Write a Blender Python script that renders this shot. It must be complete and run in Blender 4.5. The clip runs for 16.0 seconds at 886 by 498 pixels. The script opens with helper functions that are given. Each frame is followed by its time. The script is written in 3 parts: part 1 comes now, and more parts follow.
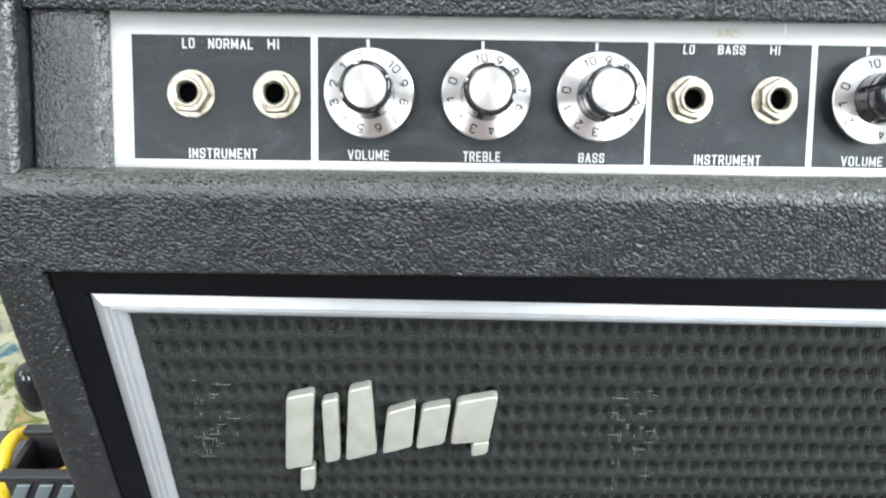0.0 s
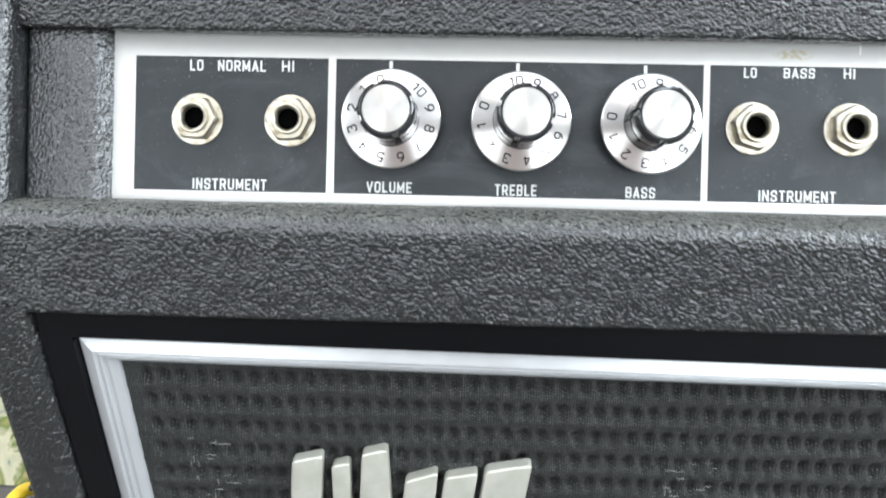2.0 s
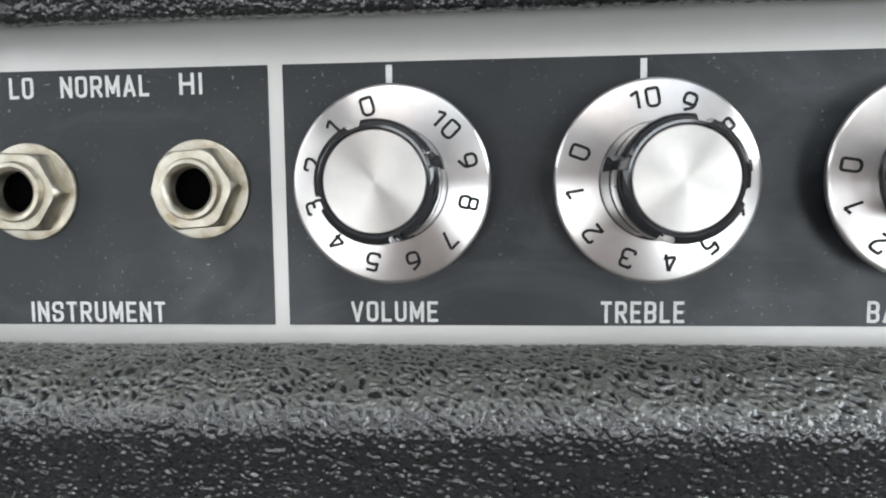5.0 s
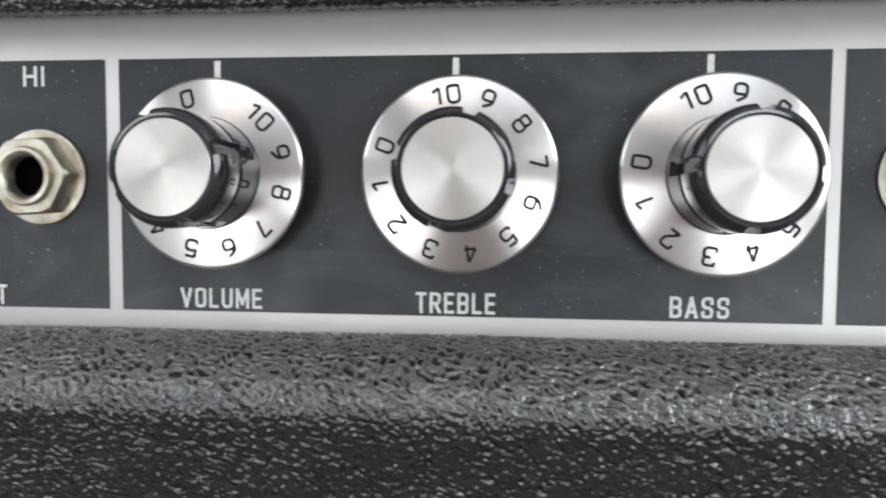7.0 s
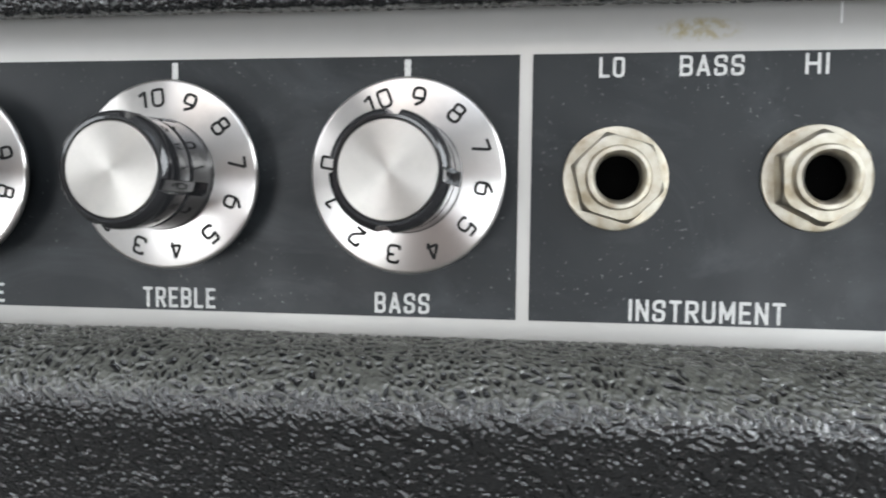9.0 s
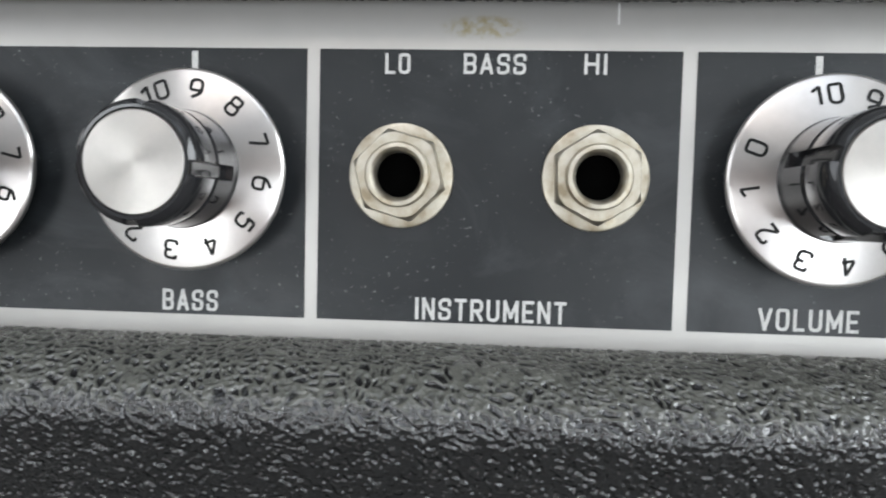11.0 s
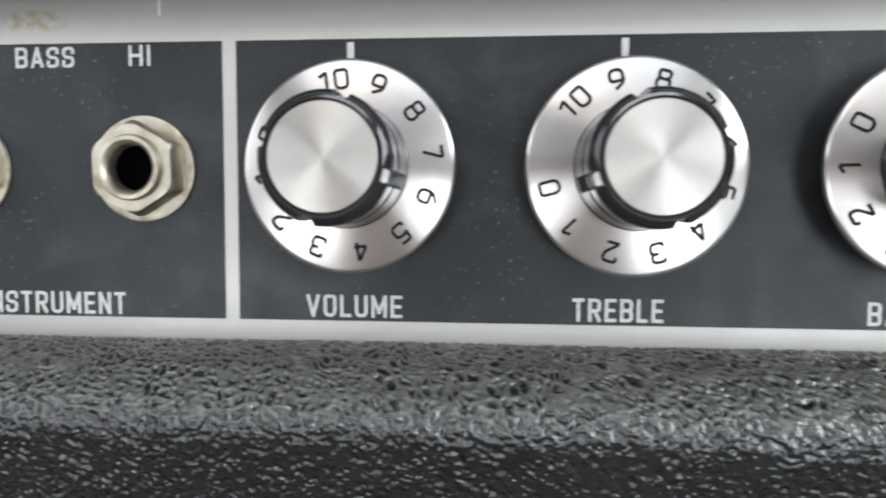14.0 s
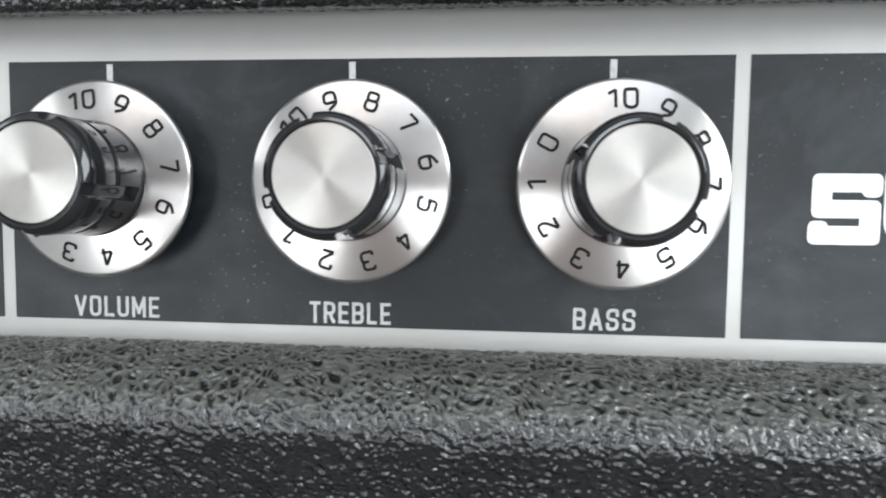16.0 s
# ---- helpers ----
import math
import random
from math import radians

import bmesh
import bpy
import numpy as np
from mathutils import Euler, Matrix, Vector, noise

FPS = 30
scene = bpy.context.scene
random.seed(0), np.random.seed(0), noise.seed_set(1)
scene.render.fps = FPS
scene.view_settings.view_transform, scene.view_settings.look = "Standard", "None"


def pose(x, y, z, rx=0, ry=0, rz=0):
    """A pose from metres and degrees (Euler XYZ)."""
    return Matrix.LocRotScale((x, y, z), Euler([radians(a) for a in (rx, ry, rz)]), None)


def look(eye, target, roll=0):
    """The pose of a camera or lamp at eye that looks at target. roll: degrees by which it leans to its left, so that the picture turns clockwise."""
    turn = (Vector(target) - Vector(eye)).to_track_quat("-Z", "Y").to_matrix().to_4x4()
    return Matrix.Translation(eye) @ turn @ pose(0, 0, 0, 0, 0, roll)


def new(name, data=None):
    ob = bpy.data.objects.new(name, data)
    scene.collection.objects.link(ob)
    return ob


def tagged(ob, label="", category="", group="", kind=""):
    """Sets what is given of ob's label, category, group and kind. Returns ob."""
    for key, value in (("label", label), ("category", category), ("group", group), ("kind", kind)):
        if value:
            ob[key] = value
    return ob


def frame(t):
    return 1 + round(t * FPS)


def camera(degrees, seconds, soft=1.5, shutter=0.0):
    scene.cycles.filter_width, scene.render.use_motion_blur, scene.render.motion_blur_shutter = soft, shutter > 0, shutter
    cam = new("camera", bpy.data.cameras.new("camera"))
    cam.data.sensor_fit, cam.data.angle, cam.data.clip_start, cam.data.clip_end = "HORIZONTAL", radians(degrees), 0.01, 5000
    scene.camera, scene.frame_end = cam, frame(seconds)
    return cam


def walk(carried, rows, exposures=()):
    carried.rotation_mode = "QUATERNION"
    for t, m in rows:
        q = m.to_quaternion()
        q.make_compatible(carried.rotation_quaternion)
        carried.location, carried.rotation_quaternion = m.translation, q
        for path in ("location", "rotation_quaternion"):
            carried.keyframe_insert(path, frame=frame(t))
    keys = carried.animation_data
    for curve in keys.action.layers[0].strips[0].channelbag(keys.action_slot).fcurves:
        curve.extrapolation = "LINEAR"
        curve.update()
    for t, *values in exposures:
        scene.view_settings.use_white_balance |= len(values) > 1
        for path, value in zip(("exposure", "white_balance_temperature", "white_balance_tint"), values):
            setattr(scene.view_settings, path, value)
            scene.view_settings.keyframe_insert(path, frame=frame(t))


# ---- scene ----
TILT = 25.5
PANEL = pose(0, 0, 0.46, -TILT)          # the control panel leans back; its own x runs along it, z up it, y into it
cam = camera(66.5, 16.0, 2.0, 0.5)
# seconds, eye, direction of view, roll, all in the panel's own axes
ROWS = [
    (0, 0.09873, -0.22825, -0.00828, 0.01794, 0.99569, -0.09097, 0.72),
    (0.5, 0.10646, -0.21752, -0.01936, 0.00160, 0.99629, -0.08601, -0.14),
    (1, 0.10485, -0.21441, -0.02568, -0.00578, 0.99900, -0.04439, 1.31),
    (1.5, 0.10114, -0.21021, -0.02334, -0.01377, 0.99977, -0.01617, 1.33),
    (2, 0.09927, -0.20244, -0.01460, -0.02537, 0.99966, -0.00668, 1.37),
    (2.5, 0.10372, -0.18119, 0.00040, -0.03238, 0.99764, -0.06058, 1.22),
    (3, 0.09853, -0.13586, 0.01271, -0.04456, 0.99698, -0.06356, 0.64),
    (3.5, 0.09055, -0.10872, 0.01813, -0.06428, 0.99424, -0.08574, -0.71),
    (5.8, 0.10018, -0.10314, 0.02009, -0.08733, 0.99388, -0.06762, 0.28),
    (6, 0.10342, -0.10418, 0.01892, -0.09012, 0.99401, -0.06180, 0.55),
    (6.5, 0.11413, -0.10639, 0.01783, -0.09290, 0.99408, -0.05628, 0.44),
    (7, 0.12340, -0.10474, 0.01656, -0.09490, 0.99385, -0.05706, 0.43),
    (7.5, 0.13548, -0.10389, 0.01545, -0.10191, 0.99345, -0.05171, 0.53),
    (8, 0.14794, -0.10297, 0.01689, -0.10852, 0.99214, -0.06237, 0.54),
    (8.5, 0.16203, -0.10344, 0.01645, -0.11879, 0.99155, -0.05213, 0.69),
    (8.7, 0.16585, -0.10429, 0.01700, -0.11831, 0.99121, -0.05919, 0.64),
    (10.8, 0.19549, -0.10113, 0.01696, -0.07102, 0.99580, -0.05784, 1.39),
    (11, 0.19779, -0.10054, 0.01669, -0.06644, 0.99624, -0.05559, 1.39),
    (11.5, 0.20741, -0.09958, 0.01701, -0.06728, 0.99635, -0.05255, 0.83),
    (12, 0.21933, -0.10181, 0.01811, -0.07259, 0.99563, -0.05879, 0.49),
    (12.5, 0.23192, -0.10343, 0.01914, -0.08065, 0.99509, -0.05743, 0.78),
    (13, 0.24123, -0.10106, 0.01826, -0.08334, 0.99483, -0.05801, 0.73),
    (13.5, 0.25387, -0.09711, 0.01628, -0.08563, 0.99478, -0.05558, 0.61),
    (14, 0.26511, -0.09630, 0.01669, -0.08203, 0.99465, -0.06282, 0.23),
    (14.5, 0.27870, -0.09890, 0.01700, -0.08532, 0.99457, -0.05955, -0.10),
    (15, 0.28949, -0.10034, 0.01673, -0.08883, 0.99371, -0.06815, 0.76),
    (15.5, 0.29872, -0.09913, 0.01879, -0.09256, 0.99320, -0.07066, 0.95),
    (16, 0.30625, -0.10058, 0.01900, -0.10058, 0.99266, -0.06720, 0.64),
]
walk(cam, [(t, PANEL @ look((x, y, z), (x + dx, y + dy, z + dz), roll)) for t, x, y, z, dx, dy, dz, roll in ROWS],
     exposures=[(0.0, 1.02, 6400, 9), (1.6, 1.0, 6400, 9), (2.6, 0.74, 6400, 9), (3.2, 0.40, 6450, 9), (5.8, 0.16, 6600, 11), (11.0, 0.06, 6650, 11), (15.0, 0.05, 6600, 11), (16.0, 0.15, 6550, 10)])

# ---- light ----
world = bpy.data.worlds.new("sky")
scene.world = world
world.use_nodes = True
wn = world.node_tree.nodes
sky = wn.new("ShaderNodeTexSky")
sky.sky_type, sky.sun_disc = "NISHITA", False
sky.sun_elevation, sky.sun_rotation = radians(48), radians(195)
sky.air_density, sky.dust_density, sky.ozone_density = 1.0, 4.0, 0.6
wn["Background"].inputs["Strength"].default_value = 0.15
world.node_tree.links.new(sky.outputs["Color"], wn["Background"].inputs["Color"])


def window_light(name, eye, target, width, height, watts, colour):
    """An added lamp for the sky's light at an opening of the unseen room."""
    lamp = new(name, bpy.data.lights.new(name, "AREA"))
    lamp.data.shape, lamp.data.size, lamp.data.size_y = "RECTANGLE", width, height
    lamp.data.energy, lamp.data.color = watts, colour
    lamp.matrix_basis = look(eye, target)


# two lamps added to brighten the knobs from both sides
window_light("window_light", (-1.78, -0.55, 1.45), (0.0, -0.55, 1.2), 1.9, 1.3, 23, (0.92, 0.97, 1.0))
window_light("window_light", (2.18, -0.55, 1.45), (0.0, -0.55, 1.2), 1.9, 1.3, 74, (0.89, 0.96, 1.0))
# overhead lamp added for glints on the grained vinyl
window_light("overhead_fill", (0.25, -0.75, 2.52), (0.25, -0.75, 0.0), 2.3, 1.2, 19, (0.80, 0.91, 1.0))
# two lamps added behind the viewpoint, apart so the panel's middle reflects dark
window_light("window_light", (-1.12, -2.98, 1.25), (-1.12, 0.0, 1.1), 1.1, 1.2, 28, (0.84, 0.93, 1.0))
window_light("window_light", (1.52, -2.98, 1.25), (1.52, 0.0, 1.1), 1.1, 1.2, 40, (0.84, 0.93, 1.0))


# ---- helpers for materials ----
def material(name, base, rough=0.5, metal=0.0):
    m = bpy.data.materials.new(name)
    m.use_nodes = True
    b = m.node_tree.nodes["Principled BSDF"]
    b.inputs["Base Color"].default_value = (*base, 1)
    b.inputs["Roughness"].default_value = rough
    b.inputs["Metallic"].default_value = metal
    return m, m.node_tree.nodes, m.node_tree.links, b


def coords(n, l, scale=(1, 1, 1), kind="Object"):
    tc, mp = n.new("ShaderNodeTexCoord"), n.new("ShaderNodeMapping")
    mp.inputs["Scale"].default_value = scale
    l.new(tc.outputs[kind], mp.inputs["Vector"])
    return mp.outputs["Vector"]


def noise_tex(n, l, vec, scale, detail=3.0, rough=0.55, distort=0.0):
    t = n.new("ShaderNodeTexNoise")
    t.inputs["Scale"].default_value, t.inputs["Detail"].default_value = scale, detail
    t.inputs["Roughness"].default_value, t.inputs["Distortion"].default_value = rough, distort
    l.new(vec, t.inputs["Vector"])
    return t.outputs["Fac"]


def ramp(n, l, fac, stops):
    r = n.new("ShaderNodeValToRGB")
    e = r.color_ramp.elements
    while len(e) < len(stops):
        e.new(0.5)
    for slot, (p, c) in zip(e, stops):
        slot.position = p
        slot.color = (*c, 1) if isinstance(c, tuple) else (c, c, c, 1)
    l.new(fac, r.inputs["Fac"])
    return r.outputs["Color"]


def mix(n, l, fac, a, b):
    m = n.new("ShaderNodeMix")
    m.data_type = "RGBA"
    for sock, v in ((m.inputs[0], fac), (m.inputs[6], a), (m.inputs[7], b)):
        if hasattr(v, "links"):
            l.new(v, sock)
        elif isinstance(v, tuple):
            sock.default_value = (*v, 1)
        else:
            sock.default_value = v
    return m.outputs[2]


def bump(n, l, b, height, strength, distance, after=None):
    u = n.new("ShaderNodeBump")
    u.inputs["Strength"].default_value, u.inputs["Distance"].default_value = strength, distance
    l.new(height, u.inputs["Height"])
    if after:
        l.new(after, u.inputs["Normal"])
    l.new(u.outputs["Normal"], b.inputs["Normal"])
    return u.outputs["Normal"]


# ---- materials ----
def make_tolex(name, grain):
    """Black vinyl covering; grain adds the leather pattern as relief where the mesh has none."""
    m, n, l, b = material(name, (0.02, 0.02, 0.021), 0.3)
    b.inputs["Specular IOR Level"].default_value = 0.75
    v = coords(n, l)
    dusty = noise_tex(n, l, v, 160, 5)
    fine = noise_tex(n, l, v, 1700, 4, 0.65)
    c = ramp(n, l, dusty, ((0.3, (0.006, 0.0063, 0.0066)), (0.75, (0.012, 0.0123, 0.0126))))
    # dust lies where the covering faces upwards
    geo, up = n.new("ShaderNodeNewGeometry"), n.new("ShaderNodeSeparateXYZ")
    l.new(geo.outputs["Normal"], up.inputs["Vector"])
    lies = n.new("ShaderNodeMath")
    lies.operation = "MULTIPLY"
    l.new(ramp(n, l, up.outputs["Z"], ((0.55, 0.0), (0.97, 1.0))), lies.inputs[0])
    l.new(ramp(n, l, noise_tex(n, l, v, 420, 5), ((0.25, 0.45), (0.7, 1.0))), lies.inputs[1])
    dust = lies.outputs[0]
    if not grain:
        # pits stay dust-free: shade between the ridges put into the colour
        worn, pit_shade = n.new("ShaderNodeAttribute"), n.new("ShaderNodeMath")
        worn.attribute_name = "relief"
        pit_shade.operation = "MULTIPLY"
        l.new(dust, pit_shade.inputs[0])
        l.new(ramp(n, l, worn.outputs["Fac"], ((0.24, 0.0), (0.60, 1.0))), pit_shade.inputs[1])
        dust = pit_shade.outputs[0]
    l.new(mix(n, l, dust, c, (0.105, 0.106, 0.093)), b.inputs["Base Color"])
    l.new(ramp(n, l, noise_tex(n, l, v, 900, 2), ((0.3, 0.11), (0.7, 0.21))), b.inputs["Roughness"])
    first = None
    if grain:
        warp = n.new("ShaderNodeTexNoise")
        warp.inputs["Scale"].default_value = 700
        l.new(v, warp.inputs["Vector"])
        add = n.new("ShaderNodeVectorMath")
        add.operation = "MULTIPLY_ADD"
        add.inputs[1].default_value = (0.0012, 0.0012, 0.0012)
        l.new(warp.outputs["Color"], add.inputs[0])
        l.new(v, add.inputs[2])
        vo = n.new("ShaderNodeTexVoronoi")
        vo.feature = "DISTANCE_TO_EDGE"
        vo.inputs["Scale"].default_value = 760
        l.new(add.outputs[0], vo.inputs["Vector"])
        first = bump(n, l, b, ramp(n, l, vo.outputs["Distance"], ((0.0, 1.0), (0.3, 0.0))), 0.8, 0.00022)
    else:
        # small grains, too fine for the mesh
        warp = n.new("ShaderNodeVectorMath")
        warp.operation = "MULTIPLY_ADD"
        warp.inputs[1].default_value = (0.0005, 0.0005, 0.0005)
        soft_noise = n.new("ShaderNodeTexNoise")
        soft_noise.inputs["Scale"].default_value = 900
        l.new(v, soft_noise.inputs["Vector"])
        l.new(soft_noise.outputs["Color"], warp.inputs[0])
        l.new(v, warp.inputs[2])
        grains = n.new("ShaderNodeTexVoronoi")
        grains.feature = "SMOOTH_F1"
        grains.inputs["Scale"].default_value = 1250
        grains.inputs["Smoothness"].default_value = 0.35
        l.new(warp.outputs[0], grains.inputs["Vector"])
        first = bump(n, l, b, ramp(n, l, grains.outputs["Distance"], ((0.05, 1.0), (0.75, 0.0))), 0.65, 0.00030)
    bump(n, l, b, fine, 0.5, 0.00012, first)
    return m


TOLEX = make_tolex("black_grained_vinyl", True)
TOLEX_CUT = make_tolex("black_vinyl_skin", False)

PLATE, n, l, b = material("brushed_aluminium_plate", (0.72, 0.71, 0.69), 0.38, 0.45)
lines = noise_tex(n, l, coords(n, l, (40, 1, 2600)), 1.0, 2)
blot = noise_tex(n, l, coords(n, l), 90, 4)
clean = mix(n, l, ramp(n, l, blot, ((0.4, 0.0), (0.75, 0.35))), (0.42, 0.408, 0.388), (0.35, 0.338, 0.318))
# a yellowed glue stain over the lettering of the second channel
sp = coords(n, l)
off = n.new("ShaderNodeVectorMath")
off.operation = "SUBTRACT"
off.inputs[1].default_value = (0.1962, 0.0, 0.0437)
l.new(sp, off.inputs[0])
sq = n.new("ShaderNodeVectorMath")
sq.operation = "MULTIPLY"
sq.inputs[1].default_value = (150.0, 0.0, 520.0)
l.new(off.outputs[0], sq.inputs[0])
ln = n.new("ShaderNodeVectorMath")
ln.operation = "LENGTH"
l.new(sq.outputs[0], ln.inputs[0])
inside = ramp(n, l, ln.outputs["Value"], ((0.55, 1.0), (1.0, 0.0)))
patch = ramp(n, l, noise_tex(n, l, sp, 700, 4), ((0.42, 0.0), (0.62, 0.9)))
both = n.new("ShaderNodeMath")
both.operation = "MULTIPLY"
l.new(inside, both.inputs[0])
l.new(patch, both.inputs[1])
l.new(mix(n, l, both.outputs[0], clean, (0.31, 0.26, 0.13)), b.inputs["Base Color"])
l.new(ramp(n, l, blot, ((0.3, 0.40), (0.8, 0.50))), b.inputs["Roughness"])
bump(n, l, b, lines, 0.12, 0.00003)

FIELD, n, l, b = material("charcoal_printed_field", (0.03, 0.032, 0.035), 0.42)
v = coords(n, l)
base = mix(n, l, ramp(n, l, noise_tex(n, l, v, 55, 5), ((0.35, 0.0), (0.8, 1.0))), (0.0070, 0.0085, 0.0100), (0.016, 0.0178, 0.0190))
b.inputs["Specular IOR Level"].default_value = 0.33
speck = ramp(n, l, noise_tex(n, l, v, 1500, 2), ((0.67, 0.0), (0.74, 0.7)))
zone = ramp(n, l, noise_tex(n, l, v, 70, 2), ((0.42, 0.0), (0.62, 1.0)))
sz = n.new("ShaderNodeMath")
sz.operation = "MULTIPLY"
l.new(speck, sz.inputs[0])
l.new(zone, sz.inputs[1])
smear = ramp(n, l, noise_tex(n, l, coords(n, l, (1.0, 1.0, 1.7)), 34, 6, 0.62, 1.6), ((0.50, 0.0), (0.78, 0.75)))
base = mix(n, l, smear, base, (0.036, 0.040, 0.043))
l.new(mix(n, l, sz.outputs[0], base, (0.17, 0.172, 0.172)), b.inputs["Base Color"])
l.new(ramp(n, l, noise_tex(n, l, v, 120, 4), ((0.3, 0.36), (0.75, 0.52))), b.inputs["Roughness"])
bump(n, l, b, noise_tex(n, l, v, 3000, 2), 0.08, 0.00003)

PRINT, n, l, b = material("white_print", (0.72, 0.72, 0.70), 0.5)
v = coords(n, l)
l.new(ramp(n, l, noise_tex(n, l, v, 1800, 3), ((0.3, (0.33, 0.325, 0.315)), (0.5, (0.44, 0.435, 0.42)))), b.inputs["Base Color"])


PRINT_BOLD, n, l, b = material("thick_white_print", (0.7, 0.7, 0.69), 0.5)
v = coords(n, l)
l.new(ramp(n, l, noise_tex(n, l, v, 900, 4), ((0.3, (0.60, 0.60, 0.59)), (0.5, (0.70, 0.70, 0.69)))), b.inputs["Base Color"])


def make_turned(name, colour, rough, aniso):
    """Metal turned on a lathe, its grooves running round the y axis."""
    m, n, l, b = material(name, colour, rough, 1.0)
    b.inputs["Anisotropic"].default_value = aniso
    b.inputs["Anisotropic Rotation"].default_value = 0.25
    t = n.new("ShaderNodeTangent")
    t.direction_type, t.axis = "RADIAL", "Y"
    l.new(t.outputs["Tangent"], b.inputs["Tangent"])
    v = coords(n, l)
    worn = noise_tex(n, l, v, 260, 4)
    l.new(mix(n, l, ramp(n, l, worn, ((0.45, 0.0), (0.8, 0.5))), colour, tuple(0.72 * c for c in colour)), b.inputs["Base Color"])
    rings = n.new("ShaderNodeVectorMath")
    rings.operation = "LENGTH"
    flat = coords(n, l, (1, 0, 1))
    l.new(flat, rings.inputs[0])
    w = n.new("ShaderNodeTexNoise")
    w.noise_dimensions = "1D"
    w.inputs["Scale"].default_value = 6000
    l.new(rings.outputs["Value"], w.inputs["W"])
    bump(n, l, b, w.outputs["Fac"], 0.018, 0.00002)
    return m


CAP = make_turned("turned_aluminium_cap", (0.44, 0.42, 0.395), 0.40, 0.74)
SKIRT = make_turned("turned_aluminium_skirt", (0.53, 0.505, 0.487), 0.28, 0.83)

KNOB, n, l, b = material("gloss_black_plastic", (0.012, 0.012, 0.013), 0.16)
v = coords(n, l)
l.new(ramp(n, l, noise_tex(n, l, v, 700, 3), ((0.3, 0.06), (0.75, 0.15))), b.inputs["Roughness"])
INK, n, l, b = material("black_ink", (0.006, 0.006, 0.006), 0.6)
b.inputs["Specular IOR Level"].default_value = 0.2
# black that puts the sockets' unlit depth into the colour
HOLE, n, l, b = material("unlit_black", (0.002, 0.002, 0.002), 0.9)
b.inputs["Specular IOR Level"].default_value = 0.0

NICKEL, n, l, b = material("aged_nickel", (0.66, 0.62, 0.52), 0.34, 1.0)
v = coords(n, l)
stain = noise_tex(n, l, v, 330, 5)
c1 = ramp(n, l, stain, ((0.28, (0.24, 0.20, 0.14)), (0.44, (0.38, 0.342, 0.272)), (0.70, (0.50, 0.473, 0.412))))
l.new(c1, b.inputs["Base Color"])
l.new(ramp(n, l, noise_tex(n, l, v, 600, 4), ((0.3, 0.36), (0.7, 0.56))), b.inputs["Roughness"])
bump(n, l, b, noise_tex(n, l, v, 1500, 4), 0.25, 0.00006)

GLOSS, n, l, b = material("gloss_black_moulding", (0.002, 0.002, 0.0025), 0.10)
b.inputs["Specular IOR Level"].default_value = 0.2
v = coords(n, l)
l.new(ramp(n, l, noise_tex(n, l, v, 150, 4), ((0.3, 0.06), (0.8, 0.16))), b.inputs["Roughness"])
bump(n, l, b, noise_tex(n, l, v, 60, 2), 0.1, 0.0004)

PIPING, n, l, b = material("silver_piping", (0.80, 0.80, 0.80), 0.3, 0.2)
v = coords(n, l)
l.new(ramp(n, l, noise_tex(n, l, v, 60, 3), ((0.2, (0.25, 0.25, 0.252)), (0.8, (0.30, 0.30, 0.30)))), b.inputs["Base Color"])
bump(n, l, b, noise_tex(n, l, v, 900, 3), 0.06, 0.0001)

CLOTH, n, l, b = material("charcoal_grille_cloth", (0.035, 0.035, 0.034), 0.75)
b.inputs["Specular IOR Level"].default_value = 0.38
v = coords(n, l)
wv = n.new("ShaderNodeTexWave")
wv.bands_direction = "Z"
wv.inputs["Scale"].default_value, wv.inputs["Distortion"].default_value = 330.0, 1.5
wv.inputs["Detail"].default_value = 2.0
l.new(v, wv.inputs["Vector"])
wx = n.new("ShaderNodeTexWave")
wx.bands_direction = "X"
wx.inputs["Scale"].default_value, wx.inputs["Distortion"].default_value = 380.0, 1.5
l.new(v, wx.inputs["Vector"])
thread = mix(n, l, 0.5, wv.outputs["Color"], wx.outputs["Color"])
wear = ramp(n, l, noise_tex(n, l, v, 45, 5), ((0.35, 0.0), (0.8, 0.7)))
weave = n.new("ShaderNodeMath")
weave.operation = "MULTIPLY"
l.new(wv.outputs["Fac"], weave.inputs[0])
l.new(wx.outputs["Fac"], weave.inputs[1])
dark = mix(n, l, wear, (0.0028, 0.0028, 0.0025), (0.006, 0.006, 0.0054))
tone = mix(n, l, ramp(n, l, weave.outputs[0], ((0.45, 0.0), (0.75, 1.0))), dark, mix(n, l, ramp(n, l, noise_tex(n, l, v, 1200, 2), ((0.4, 0.0), (0.62, 1.0))), (0.011, 0.011, 0.0097), (0.10, 0.10, 0.09)))
strand = ramp(n, l, noise_tex(n, l, coords(n, l, (900, 1, 5200)), 1.0, 2), ((0.66, 0.0), (0.8, 0.6)))
l.new(mix(n, l, strand, tone, (0.11, 0.11, 0.10)), b.inputs["Base Color"])
bump(n, l, b, thread, 0.8, 0.0004)

THREAD, n, l, b = material("pale_thread", (0.22, 0.22, 0.21), 0.8)
BADGE, n, l, b = material("satin_nickel_badge", (0.56, 0.55, 0.48), 0.4, 0.55)
v = coords(n, l)
l.new(ramp(n, l, noise_tex(n, l, v, 120, 5), ((0.3, (0.40, 0.39, 0.325)), (0.7, (0.50, 0.49, 0.43)))), b.inputs["Base Color"])
bump(n, l, b, noise_tex(n, l, v, 2500, 2), 0.1, 0.00003)

